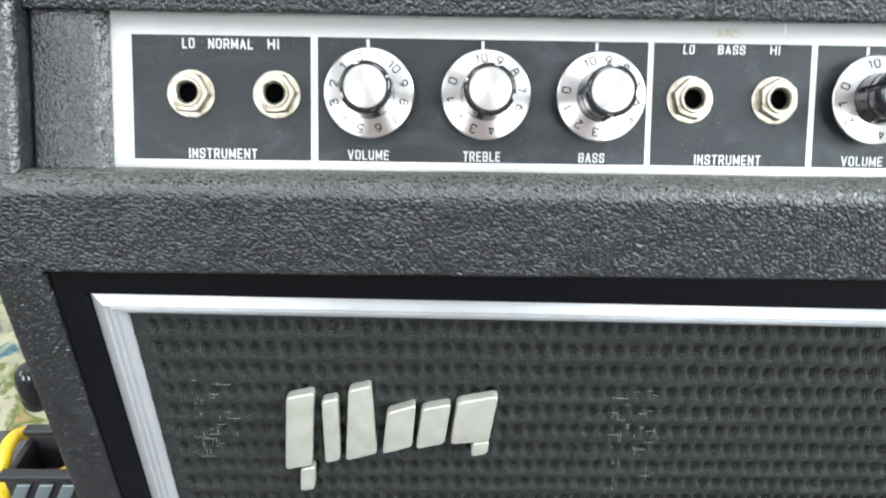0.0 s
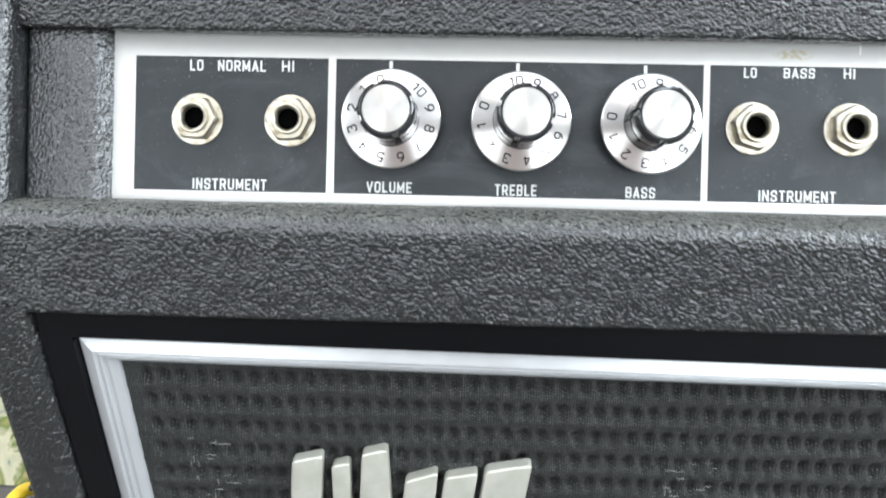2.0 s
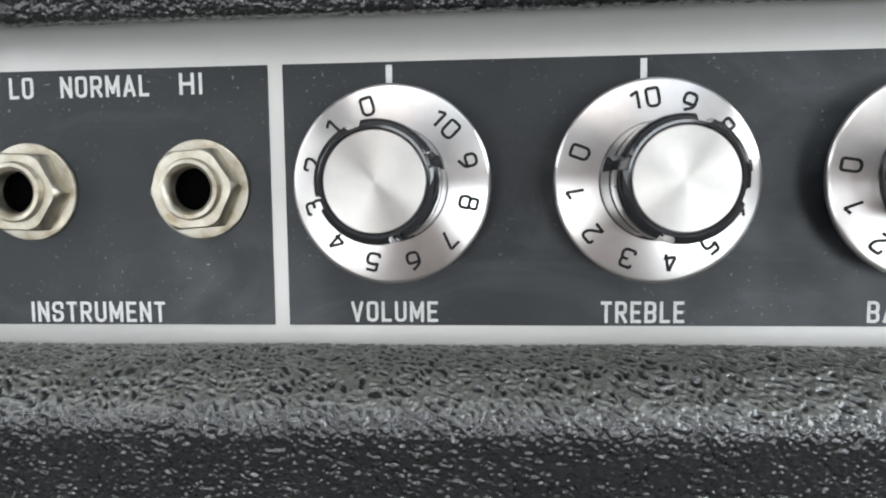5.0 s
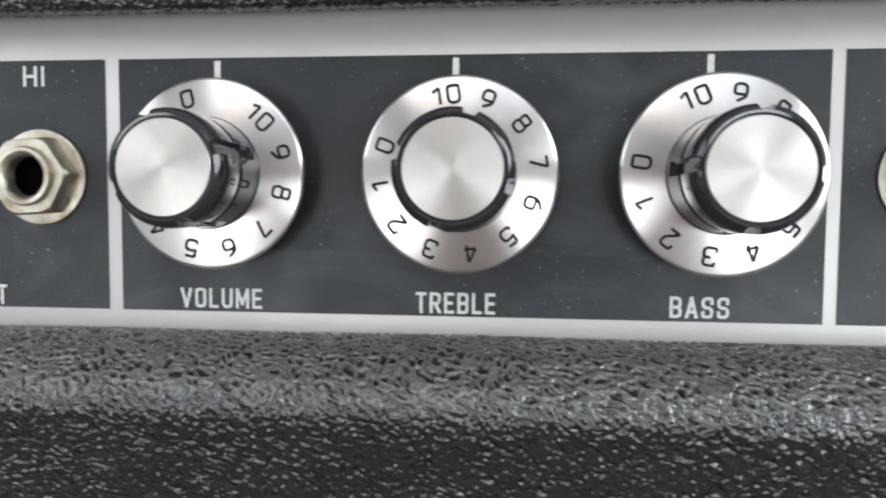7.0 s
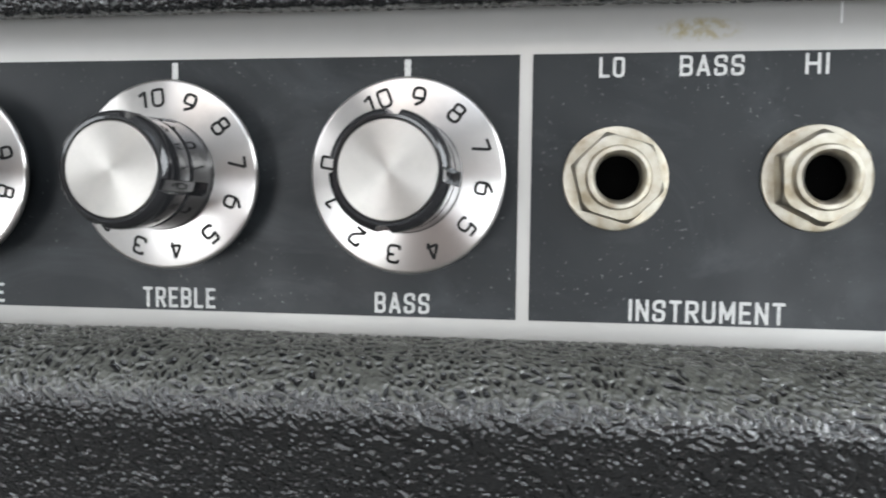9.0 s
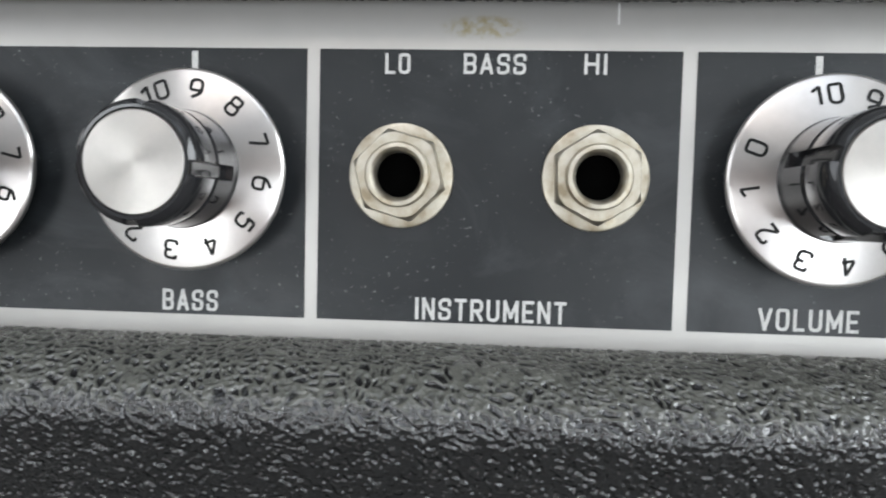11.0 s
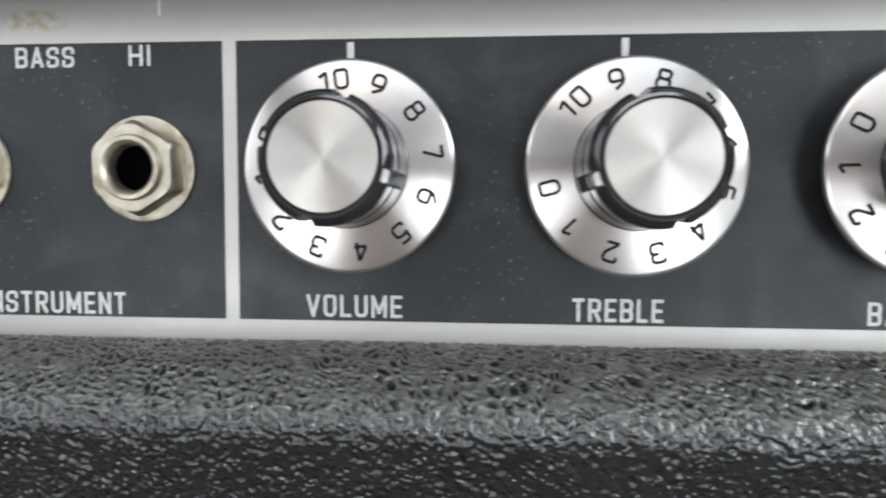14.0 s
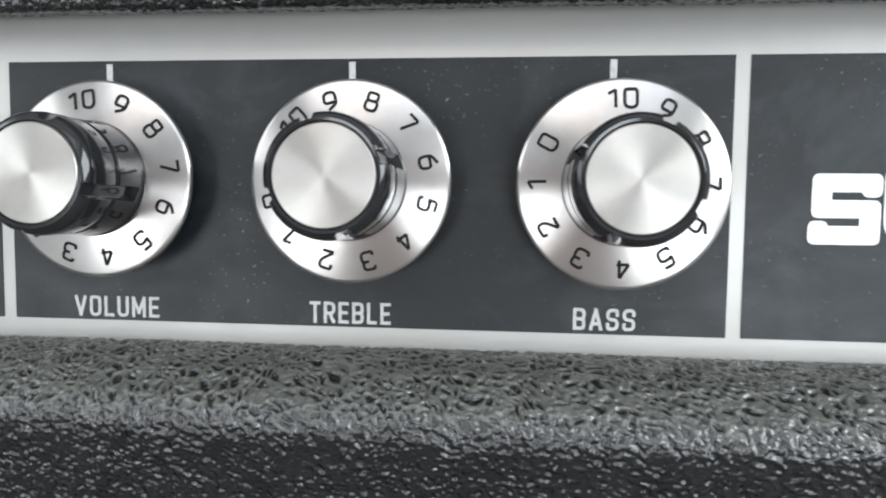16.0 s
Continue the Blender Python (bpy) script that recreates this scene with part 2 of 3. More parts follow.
GROUND, n, l, b = material("brown_floor_boards", (0.25, 0.17, 0.11), 0.6)
v = coords(n, l, (1, 8, 1))
l.new(ramp(n, l, noise_tex(n, l, v, 9, 6), ((0.3, (0.055, 0.049, 0.046)), (0.7, (0.10, 0.092, 0.087)))), b.inputs["Base Color"])
bump(n, l, b, noise_tex(n, l, v, 60, 4), 0.3, 0.001)

WALL, n, l, b = material("off_white_plaster", (0.42, 0.42, 0.41), 0.8)
v = coords(n, l)
l.new(ramp(n, l, noise_tex(n, l, v, 3, 6), ((0.3, (0.40, 0.40, 0.39)), (0.7, (0.48, 0.48, 0.47)))), b.inputs["Base Color"])
bump(n, l, b, noise_tex(n, l, v, 120, 4), 0.2, 0.001)

# rose tint of the unseen wall gives the knob skirts pinkish reflections
ROSE, n, l, b = material("rose_beige_bounce", (0.44, 0.36, 0.33), 0.8)
v = coords(n, l)
l.new(ramp(n, l, noise_tex(n, l, v, 3, 6), ((0.3, (0.34, 0.27, 0.245)), (0.7, (0.42, 0.34, 0.31)))), b.inputs["Base Color"])
bump(n, l, b, noise_tex(n, l, v, 120, 4), 0.2, 0.001)

CEILING, n, l, b = material("white_ceiling_bounce", (0.62, 0.63, 0.64), 0.8)
v = coords(n, l)
bump(n, l, b, noise_tex(n, l, v, 150, 4), 0.2, 0.001)

YELLOW, n, l, b = material("yellow_cable_sheath", (0.75, 0.50, 0.02), 0.4)
v = coords(n, l)
l.new(ramp(n, l, noise_tex(n, l, v, 90, 4), ((0.3, (0.62, 0.40, 0.015)), (0.7, (0.80, 0.56, 0.03)))), b.inputs["Base Color"])
CASE, n, l, b = material("black_case_plastic", (0.015, 0.015, 0.016), 0.5)
v = coords(n, l)
bump(n, l, b, noise_tex(n, l, v, 800, 4), 0.3, 0.0003)
RUBBER, n, l, b = material("dark_red_lining", (0.06, 0.012, 0.012), 0.7)
v = coords(n, l)
bump(n, l, b, noise_tex(n, l, v, 300, 4), 0.4, 0.001)
STRIP, n, l, b = material("pale_metal_rib", (0.17, 0.20, 0.205), 0.45, 0.5)
v = coords(n, l)
bump(n, l, b, noise_tex(n, l, v, 300, 4), 0.2, 0.0005)
FABRIC, n, l, b = material("printed_fabric", (0.5, 0.48, 0.38), 0.85)
v = coords(n, l)
pat = noise_tex(n, l, v, 26, 3, 0.6, 0.6)
l.new(ramp(n, l, pat, ((0.30, (0.03, 0.085, 0.105)), (0.40, (0.28, 0.27, 0.18)), (0.52, (0.34, 0.31, 0.21)), (0.60, (0.08, 0.11, 0.02)), (0.68, (0.26, 0.20, 0.08)))), b.inputs["Base Color"])
bump(n, l, b, noise_tex(n, l, v, 500, 3), 0.5, 0.0006)


# ---- helpers for meshes ----
MM = 0.001


def smooth(me, angle=35):
    me.shade_smooth()
    me.set_sharp_from_angle(angle=radians(angle))


def link(name, me, mat, parent, m=None, label=""):
    me.materials.clear()
    me.materials.append(mat)
    ob = new(name, me)
    ob.parent = parent
    if m is not None:
        ob.matrix_basis = m
    return tagged(ob, label=label)


def part(name, bm, mat, parent, label="", m=None, angle=35):
    me = bpy.data.meshes.new(name)
    bmesh.ops.recalc_face_normals(bm, faces=bm.faces)
    bm.to_mesh(me)
    bm.free()
    smooth(me, angle)
    return link(name, me, mat, parent, m, label)


def box(x0, x1, y0, y1, z0, z1, bevel=0.0, seg=3):
    """A box with rounded edges, in millimetres."""
    bm = bmesh.new()
    bmesh.ops.create_cube(bm, size=1.0)
    for v in bm.verts:
        v.co = Vector(((x0 + x1) / 2 + v.co.x * (x1 - x0), (y0 + y1) / 2 + v.co.y * (y1 - y0), (z0 + z1) / 2 + v.co.z * (z1 - z0))) * MM
    if bevel:
        bmesh.ops.bevel(bm, geom=list(bm.edges), offset=bevel * MM, segments=seg, affect="EDGES", profile=0.5)
    return bm


def lathe(profile, steps=96, radius=None, close=True):
    """Turns a profile of (radius, height) in millimetres round the y axis; heights grow towards -y."""
    bm = bmesh.new()
    rings = []
    for r, h in profile:
        ring = []
        for k in range(steps):
            a = 2 * math.pi * k / steps
            rr = radius(r, h, a) if radius else r
            ring.append(bm.verts.new((rr * math.cos(a) * MM, -h * MM, rr * math.sin(a) * MM)))
        rings.append(ring)
    for p, q in zip(rings, rings[1:]):
        for k in range(steps):
            bm.faces.new((p[k], p[(k + 1) % steps], q[(k + 1) % steps], q[k]))
    if close:
        for ring in (rings[0], rings[-1]):
            bm.faces.new(ring)
    return bm


def grid_mesh(name, co, relief=None):
    """A sheet from an array of points, rows by columns by three."""
    r, c = co.shape[:2]
    i = np.arange(r * c).reshape(r, c)
    quads = np.stack([i[:-1, :-1], i[1:, :-1], i[1:, 1:], i[:-1, 1:]], -1).reshape(-1, 4)
    me = bpy.data.meshes.new(name)
    me.vertices.add(r * c)
    me.vertices.foreach_set("co", co.reshape(-1).astype(np.float32))
    me.loops.add(quads.size)
    me.loops.foreach_set("vertex_index", quads.reshape(-1).astype(np.int32))
    me.polygons.add(len(quads))
    me.polygons.foreach_set("loop_start", np.arange(0, quads.size, 4, dtype=np.int32))
    me.update(calc_edges=True)
    me.validate()
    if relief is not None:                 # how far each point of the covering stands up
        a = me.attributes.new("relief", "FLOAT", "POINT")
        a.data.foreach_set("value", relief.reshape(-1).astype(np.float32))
    me.shade_smooth()
    return me


def cells(u, v, seed):
    """Distance to the two nearest seeds of a jittered grid with unit cells."""
    rng = np.random.default_rng(seed)
    table = rng.random((256, 256, 2))
    iu, iv = np.floor(u).astype(int), np.floor(v).astype(int)
    f1, f2 = np.full(u.shape, 9.0), np.full(u.shape, 9.0)
    for du in (-1, 0, 1):
        for dv in (-1, 0, 1):
            j = table[(iu + du) % 256, (iv + dv) % 256]
            d = np.hypot(iu + du + j[..., 0] - u, iv + dv + j[..., 1] - v)
            f2 = np.minimum(f2, np.maximum(f1, d))
            f1 = np.minimum(f1, d)
    return f1, f2


def waves(u, v, seed, size):
    """Smooth uneven values about zero."""
    rng = np.random.default_rng(seed)
    out = np.zeros(u.shape)
    for k in range(7):
        a, p, s = rng.random() * 6.28, rng.random() * 6.28, size * (0.6 + rng.random())
        out += np.sin((u * math.cos(a) + v * math.sin(a)) / s * 6.28 + p)
    return out / 4


def leather(u, v, cell=1.7, crisp=0.0):
    """Height of the vinyl's raised wrinkles, about 0 to 1; u and v in millimetres."""
    uu = u + 0.45 * waves(u, v, 3, 3.4) + 1.3 * waves(u, v, 14, 17)
    vv = v + 0.45 * waves(u, v, 4, 3.0) + 1.1 * waves(u, v, 15, 15)
    skew = uu - 0.4 * vv
    f1, f2 = cells(skew / (cell * 0.84), vv / (cell * 1.12), 5)
    g1, g2 = cells(skew / (cell * 0.60) + 9.3, vv / (cell * 0.66), 6)
    c1, c2 = cells(skew / (cell * 2.4) + 3.7, (vv + 0.2 * uu) / (cell * 6.0), 9)
    ridge = np.exp(-((f2 - f1) / 0.46) ** 2)
    pebble = np.clip(1 - (g1 / 0.74) ** 2, 0, 1) * (0.7 + 0.3 * waves(u, v, 16, 5.0))              # small grains upon the wrinkles
    crease = np.exp(-((c2 - c1) / 0.11) ** 2) * crisp         # long creases where the sheet was stretched
    return ridge * (0.85 - 0.4 * crisp) * (1 - 0.6 * crease) + pebble * (0.12 + 0.36 * crisp) * (0.5 + 0.25 * crisp + 0.35 * ridge) - 0.25 * crease


def sweep_profile(name, prof, xs, depth, end_prof=None, until=-29.8, front=1e6):
    """A covered rail: a dense profile of (y, z) swept along x, with the leather wrinkles raised along its normals."""
    p = np.array(prof)
    t = np.gradient(p, axis=0)
    t /= np.linalg.norm(t, axis=1)[:, None] + 1e-9
    nrm = np.stack([t[:, 1], -t[:, 0]], 1)
    arc = np.r_[0, np.cumsum(np.linalg.norm(np.diff(p, axis=0), axis=1))]
    u, v = np.meshgrid(xs, arc)
    grain = leather(u, v, 1.55, np.clip((v - front) / 4.0, 0, 1))      # the face's grain is less worn than the ledge's
    h = grain * depth + 0.25 * waves(u, v, 11, 38) * depth
    co = np.empty((len(p), len(xs), 3))
    co[..., 0] = xs[None, :]
    co[..., 1] = p[:, 0, None] + nrm[:, 0, None] * h
    co[..., 2] = p[:, 1, None] + nrm[:, 1, None] * h
    if end_prof is not None:               # towards the cabinet's side the face runs straight on
        e = np.array(end_prof)
        te = np.gradient(e, axis=0)
        te /= np.linalg.norm(te, axis=1)[:, None] + 1e-9
        at = xs < until
        co[:, at, 1] = e[:, 0, None] + te[:, 1, None] * h[:, at]
        co[:, at, 2] = e[:, 1, None] - te[:, 0, None] * h[:, at]
    return grid_mesh(name, co * MM, grain)


def dense(points, step, rounds):
    """Rounds the corners of a polyline (a radius for each inner point) and cuts it into short even pieces."""
    pts = [Vector(p) for p in points]
    out = [pts[0]]
    for a, b, c, r in zip(pts, pts[1:], pts[2:], rounds):
        if r <= 0:
            out.append(b)
            continue
        d1, d2 = (a - b).normalized(), (c - b).normalized()
        half = d1.angle(d2) / 2
        cut = min(r / math.tan(half), (a - b).length * 0.49, (c - b).length * 0.49)
        p, q = b + d1 * cut, b + d2 * cut
        for k in range(13):
            s = k / 12
            out.append(p * (1 - s) ** 2 + b * 2 * s * (1 - s) + q * s * s)
    out.append(pts[-1])
    o = np.array([tuple(p) for p in out])
    arc = np.r_[0, np.cumsum(np.linalg.norm(np.diff(o, axis=0), axis=1))]
    s = np.arange(0, arc[-1], step)
    return np.stack([np.interp(s, arc, o[:, 0]), np.interp(s, arc, o[:, 1])], 1)


# strokes of the narrow capitals in a unit box; runs of more than two points turn round corners
GLYPHS = {
    "L": ["00 01", "00 10"], "I": ["00 01"], "T": ["h0 h1", "01 11"], "H": ["00 01", "10 11", "0h 1h"],
    "E": ["00 01", "00 10", "0h eh", "01 11"], "N": ["00 01", "01 10", "10 11"], "M": ["00 01", "01 hq", "hq 11", "11 10"],
    "A": ["00 h1", "h1 10", "az bz"], "V": ["01 h0", "h0 11"], "U": ["01 00 10 11"], "O": ["h1 11 10 00 01 h1"],
    "R": ["00 01", "01 11 1m 0m", "hm 10"], "B": ["00 01", "01 11 1h 0h", "0h 1h 10 00"], "S": ["1u 11 01 0h 1h 10 00 0d"],
}
STEPS = {"0": 0.0, "1": 1.0, "h": 0.5, "e": 0.85, "q": 0.2, "a": 0.2, "b": 0.8, "z": 0.26, "m": 0.46, "u": 0.76, "d": 0.24}


def ribbon(path, rounds, width, y=-0.1, step=0.25, reach=0.0):
    """A flat stroke of even width along a rounded path on the panel, in millimetres."""
    p = dense(path, step, rounds)
    p = np.vstack([p, np.array(path[-1:], float)])
    t = np.gradient(p, axis=0)
    t /= np.linalg.norm(t, axis=1)[:, None]
    p[0] -= t[0] * reach
    p[-1] += t[-1] * reach
    side = np.stack([-t[:, 1], t[:, 0]], 1) * width / 2
    bm = bmesh.new()
    rows = [[bm.verts.new((q[0] * MM, h * MM, q[1] * MM)) for q, h in ((a - d, y), (a - d, y - 0.08), (a + d, y - 0.08), (a + d, y))] for a, d in zip(p, side)]
    for a, b in zip(rows, rows[1:]):
        for k in range(3):
            bm.faces.new((a[k], a[k + 1], b[k + 1], b[k]))
    return bm


def word_mesh(words, x0, x1, z0, z1, y):
    """A word in narrow capitals of even width and stroke."""
    wide = {"I": 0.27, "M": 1.2, "E": 0.9, "L": 0.86, "T": 0.94, "V": 1.05, "A": 1.05}
    gap, stroke = 0.30, 0.145 * (z1 - z0)
    unit = (x1 - x0) / (sum(wide.get(c, 1.0) for c in words) + gap * (len(words) - 1))
    bm, x = bmesh.new(), x0
    for c in words:
        w = wide.get(c, 1.0) * unit
        for k, run in enumerate(GLYPHS[c]):
            half = stroke / 2
            pts = [(x + half + STEPS[p[0]] * (w - stroke) if c != "I" else x + w / 2, z0 + half + STEPS[p[1]] * (z1 - z0 - stroke)) for p in run.split()]
            one = ribbon(pts, [0.3 * unit if c in "RB" else 0.42 * unit] * (len(pts) - 2), stroke, y + 0.02 - 0.008 * k, 0.14, half if c not in "O" else 0.0)
            me = bpy.data.meshes.new("stroke")
            bmesh.ops.recalc_face_normals(one, faces=one.faces)
            one.to_mesh(me)
            one.free()
            bm.from_mesh(me)
            bpy.data.meshes.remove(me)
        x += w + gap * unit
    out = bpy.data.meshes.new("lettering")
    bm.to_mesh(out)
    bm.free()
    return out


# ---- the amplifier ----
X0, X1 = -48.0, 640.0                      # the cabinet's sides
sin_t, cos_t = math.sin(radians(TILT)), math.cos(radians(TILT))

amp = tagged(new("guitar_amplifier"), "black vinyl-covered guitar amplifier with silver control panel", "amplifier")
amp.location = (0.3, 0.1, 0)
AMP_INV = Matrix.Translation((-0.3, -0.1, 0))
ON_PANEL = AMP_INV @ PANEL


def on_panel(name, bm, mat, label="", angle=35):
    return part(name, bm, mat, amp, label, ON_PANEL, angle)


# rail under the panel: ledge, rounded nose, face that runs down to the grille frame
down = (sin_t, -cos_t)
nose = (-17.9, -9.3)
foot = (nose[0] + down[0] * 31.6, nose[1] + down[1] * 31.6)
rail = dense([(4, -3.4), (-1.0, -3.5), (-9.5, -5.0), nose, foot, (foot[0] + 7, foot[1] + 3)], 0.22, [0.5, 7, 6.4, 1.2])
rail_side = dense([(4, -3.4), (-1.0, -3.5), (-9.5, -5.0), nose, foot, (foot[0] + down[0] * 9, foot[1] + down[1] * 9)], 0.22, [0.5, 7, 6.4, 1.2])
many = min(len(rail), len(rail_side))
rail, rail_side = rail[:many], rail_side[:many]
xs = np.r_[np.arange(X0, 366, 0.24), np.linspace(367, X1, 60)]
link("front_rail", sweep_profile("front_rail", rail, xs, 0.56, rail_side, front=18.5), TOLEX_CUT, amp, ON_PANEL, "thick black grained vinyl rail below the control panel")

# overhanging rail above the panel
brow = dense([(6, 48.7), (-7.0, 45.7), (-14, 60), (-4, 90), (60, 100)], 0.45, [1.8, 6, 10])
xs_top = np.r_[np.arange(X0, 366, 0.4), np.linspace(367, X1, 60)]
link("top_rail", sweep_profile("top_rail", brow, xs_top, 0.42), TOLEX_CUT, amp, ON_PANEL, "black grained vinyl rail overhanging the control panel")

# covered post between the side board and the panel
post = dense([(-31, 6), (-30.5, -4.0), (-10.5, -4.2), (-6.6, 0.4), (-6.6, 5)], 0.3, [1.0, 3.4, 0.5])


def upright(name, prof, z0, z1, step, label, depth=0.30):
    """A covered upright: a profile of (x, y) swept up the panel's z."""
    p = np.array(prof)
    t = np.gradient(p, axis=0)
    t /= np.linalg.norm(t, axis=1)[:, None] + 1e-9
    nrm = np.stack([t[:, 1], -t[:, 0]], 1)
    arc = np.r_[0, np.cumsum(np.linalg.norm(np.diff(p, axis=0), axis=1))]
    zs = np.arange(z0, z1, step)
    u, v = np.meshgrid(zs, arc)
    grain = leather(v + 40, u + 7, 1.5)
    h = grain * depth
    co = np.empty((len(p), len(zs), 3))
    co[..., 0] = p[:, 0, None] + nrm[:, 0, None] * h
    co[..., 1] = p[:, 1, None] + nrm[:, 1, None] * h
    co[..., 2] = zs[None, :]
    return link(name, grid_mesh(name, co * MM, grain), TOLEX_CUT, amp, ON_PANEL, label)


upright("corner_post", post, -6.0, 60.0, 0.3, "black vinyl post beside the control panel")
cheek = dense([(X0, 60), (X0, -13.5), (-31.5, -13.5), (-31.0, 6)], 0.3, [5.5, 4.5])
upright("side_cheek", cheek, -8.0, 90.0, 0.3, "black vinyl edge of the cabinet's upper side")
# carcass behind the panel
on_panel("chassis_back", box(X0 + 2, X1 - 2, 8, 12, -6, 60), HOLE)
on_panel("side_cheek", box(X1 - 18, X1, -13, 60, -8, 90, 4), TOLEX)


# ---- lower cabinet with the upright grille ----
G0 = PANEL @ Vector((0, 2.7 * MM, -46.4 * MM))


def grille_at(x, s, nn):
    """World place (relative to the amplifier's base) of a point x along, s down and nn out of the grille, in millimetres."""
    return Vector((x * MM, G0.y - nn * MM, G0.z - s * MM)) + Vector((-0.3, -0.1, 0))


ON_GRILLE = Matrix.Translation(grille_at(0, 0, 0))      # local: x along, -y out, -z down
GRILLE_BOTTOM = 330.0
FACE = 3.1                                   # the side boards' faces stand this far out


def board(name, x0, x1, label=""):
    """A covered side board of the lower cabinet, rounded at its front edges."""
    prof = dense([(x0, 24), (x0, -FACE), (x1, -FACE), (x1, 12)], 0.28, [5.0, 5.0])
    p = np.array(prof)
    t = np.gradient(p, axis=0)
    t /= np.linalg.norm(t, axis=1)[:, None] + 1e-9
    nrm = np.stack([t[:, 1], -t[:, 0]], 1)
    arc = np.r_[0, np.cumsum(np.linalg.norm(np.diff(p, axis=0), axis=1))]
    zs = np.r_[np.arange(13.0, -140, -0.28), np.linspace(-142, -GRILLE_BOTTOM - 30, 40)]
    u, v = np.meshgrid(zs, arc)
    grain = leather((v + 11) * 0.8, u + 3, 1.3, 0.8)
    h = grain * 0.34
    co = np.empty((len(p), len(zs), 3))
    co[..., 0] = p[:, 0, None] + nrm[:, 0, None] * h
    co[..., 1] = p[:, 1, None] + nrm[:, 1, None] * h
    co[..., 2] = zs[None, :]
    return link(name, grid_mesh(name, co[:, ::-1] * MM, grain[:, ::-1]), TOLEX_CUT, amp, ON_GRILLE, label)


board("side_board", X0, -29.6, "black vinyl-covered side of the cabinet")
board("side_board", X1 - 18.4, X1)
for x0 in (X0 + 0.3, X1 - 14.3):
    part("side_panel", box(x0, x0 + 14, 20, 250, -GRILLE_BOTTOM - 45, 80, 3), TOLEX, amp, "", ON_GRILLE)
part("bottom_rail", box(X0, X1, -FACE, 250, -GRILLE_BOTTOM - 50, -GRILLE_BOTTOM - 10, 6), TOLEX, amp, "", ON_GRILLE)
part("back_board", box(X0 + 6, X1 - 6, 236, 248, -GRILLE_BOTTOM - 20, 60, 2), TOLEX, amp, "", ON_GRILLE)
part("top_board", box(X0 + 1, X1 - 1, 60, 249, 70, 84, 4), TOLEX, amp, "", ON_GRILLE)


SAG = 0.0125                               # the top strip hangs a little lower towards the far end


def moulding(name, prof, ends, axis, mat, label="", sag=None):
    """A strip of the grille's surround with mitred ends: prof gives (inwards, out) from its outer edge; ends are the outer corners."""
    bm = bmesh.new()
    rows = []
    for end, sign in zip(ends, (1, -1)):
        ring = []
        for w, o in prof:
            if axis == "x":
                ring.append(bm.verts.new(((end[0] + sign * w) * MM, -o * MM, (end[1] - end[2] * w - (sag(w) * (end[0] - LEFT) if sag else 0.0)) * MM)))
            else:
                ring.append(bm.verts.new(((end[0] + end[2] * w) * MM, -o * MM, (end[1] - sign * w) * MM)))
        rows.append(ring)
    a, b = rows
    for k in range(len(a) - 1):
        bm.faces.new((a[k], a[k + 1], b[k + 1], b[k]))
    bm.faces.new(a)
    bm.faces.new(b)
    return part(name, bm, mat, amp, label, ON_GRILLE, 50)


def arcs(points, radii):
    return [tuple(p) for p in dense(points, 0.35, radii)]


LEFT, TOP, RIGHT, BOTTOM = -29.8, 9.6, X1 - 18.2, -GRILLE_BOTTOM
gloss = arcs([(0, -8), (0, 0.2), (1.2, 0.8), (10.2, 0.4), (10.8, -1), (10.8, -8)], [0.2, 0.5, 0.8, 0.3])
bead = arcs([(0, -8), (0, -2.2), (0.5, -1.7), (4.6, 0.2), (5.0, -0.9), (5.5, -0.9), (5.8, -0.4), (6.6, -0.6), (6.9, -1.9), (7.3, -1.9), (7.6, -1.6), (8.5, -2.0), (9.2, -2.8), (10.1, -3.6), (10.2, -8)],
            [0.2, 0.4, 0.3, 0.1, 0.1, 0.3, 0.3, 0.1, 0.1, 0.3, 0.4, 0.4, 0.1])
for nm, prof, inset, sag, mat, lab in (("grille_frame", gloss, 0.0, lambda w: SAG * min(w / 10.2, 1.0), GLOSS, "gloss black moulding round the grille"),
                                  ("piping", bead, 10.9, lambda w: SAG, PIPING, "ribbed silver piping round the grille")):
    l0, t0, r0, b0 = LEFT + inset, TOP - inset + 1.3, RIGHT - inset, BOTTOM + inset
    moulding(nm, prof, ((l0, t0, 1), (r0, t0, 1)), "x", mat, lab, sag)
    moulding(nm, prof, ((l0, b0, -1), (r0, b0, -1)), "x", mat, lab)
    moulding(nm, prof, ((l0, t0, 1), (l0, b0, 1)), "z", mat, lab)
    moulding(nm, prof, ((r0, t0 - sag(0.0) * (r0 - LEFT), -1), (r0, b0, -1)), "z", mat, lab)

# grille cloth: rows of small dents between horizontal cords
CLOTH_N = -5.0
gx = np.r_[np.arange(-12, 345, 0.36), np.linspace(347, X1 - 30, 60)]
gs = np.r_[np.arange(4, 150, 0.36), np.linspace(152, GRILLE_BOTTOM - 16, 50)]
U, S = np.meshgrid(gx, gs)
U2, S2 = U + 0.25 * waves(U, S, 21, 30), S + 0.3 * waves(U, S, 22, 40)
du = (U2 - 204.7 + 2.95) % 5.9 - 2.95
ds = (S2 - 17.1 + 5.15) % 10.3 - 5.15
dent = np.exp(-((du / (1.75 - 0.22 * np.clip(ds, -3, 3))) ** 2 + (ds / 2.7) ** 2) ** 1.1)
cord = np.exp(-((ds - 3.9) / 1.3) ** 2) + np.exp(-((ds + 6.4) / 1.3) ** 2)
stitch = np.exp(-(((du - 1.7) / 0.6) ** 2 + ((ds + 2.6) / 0.8) ** 2))
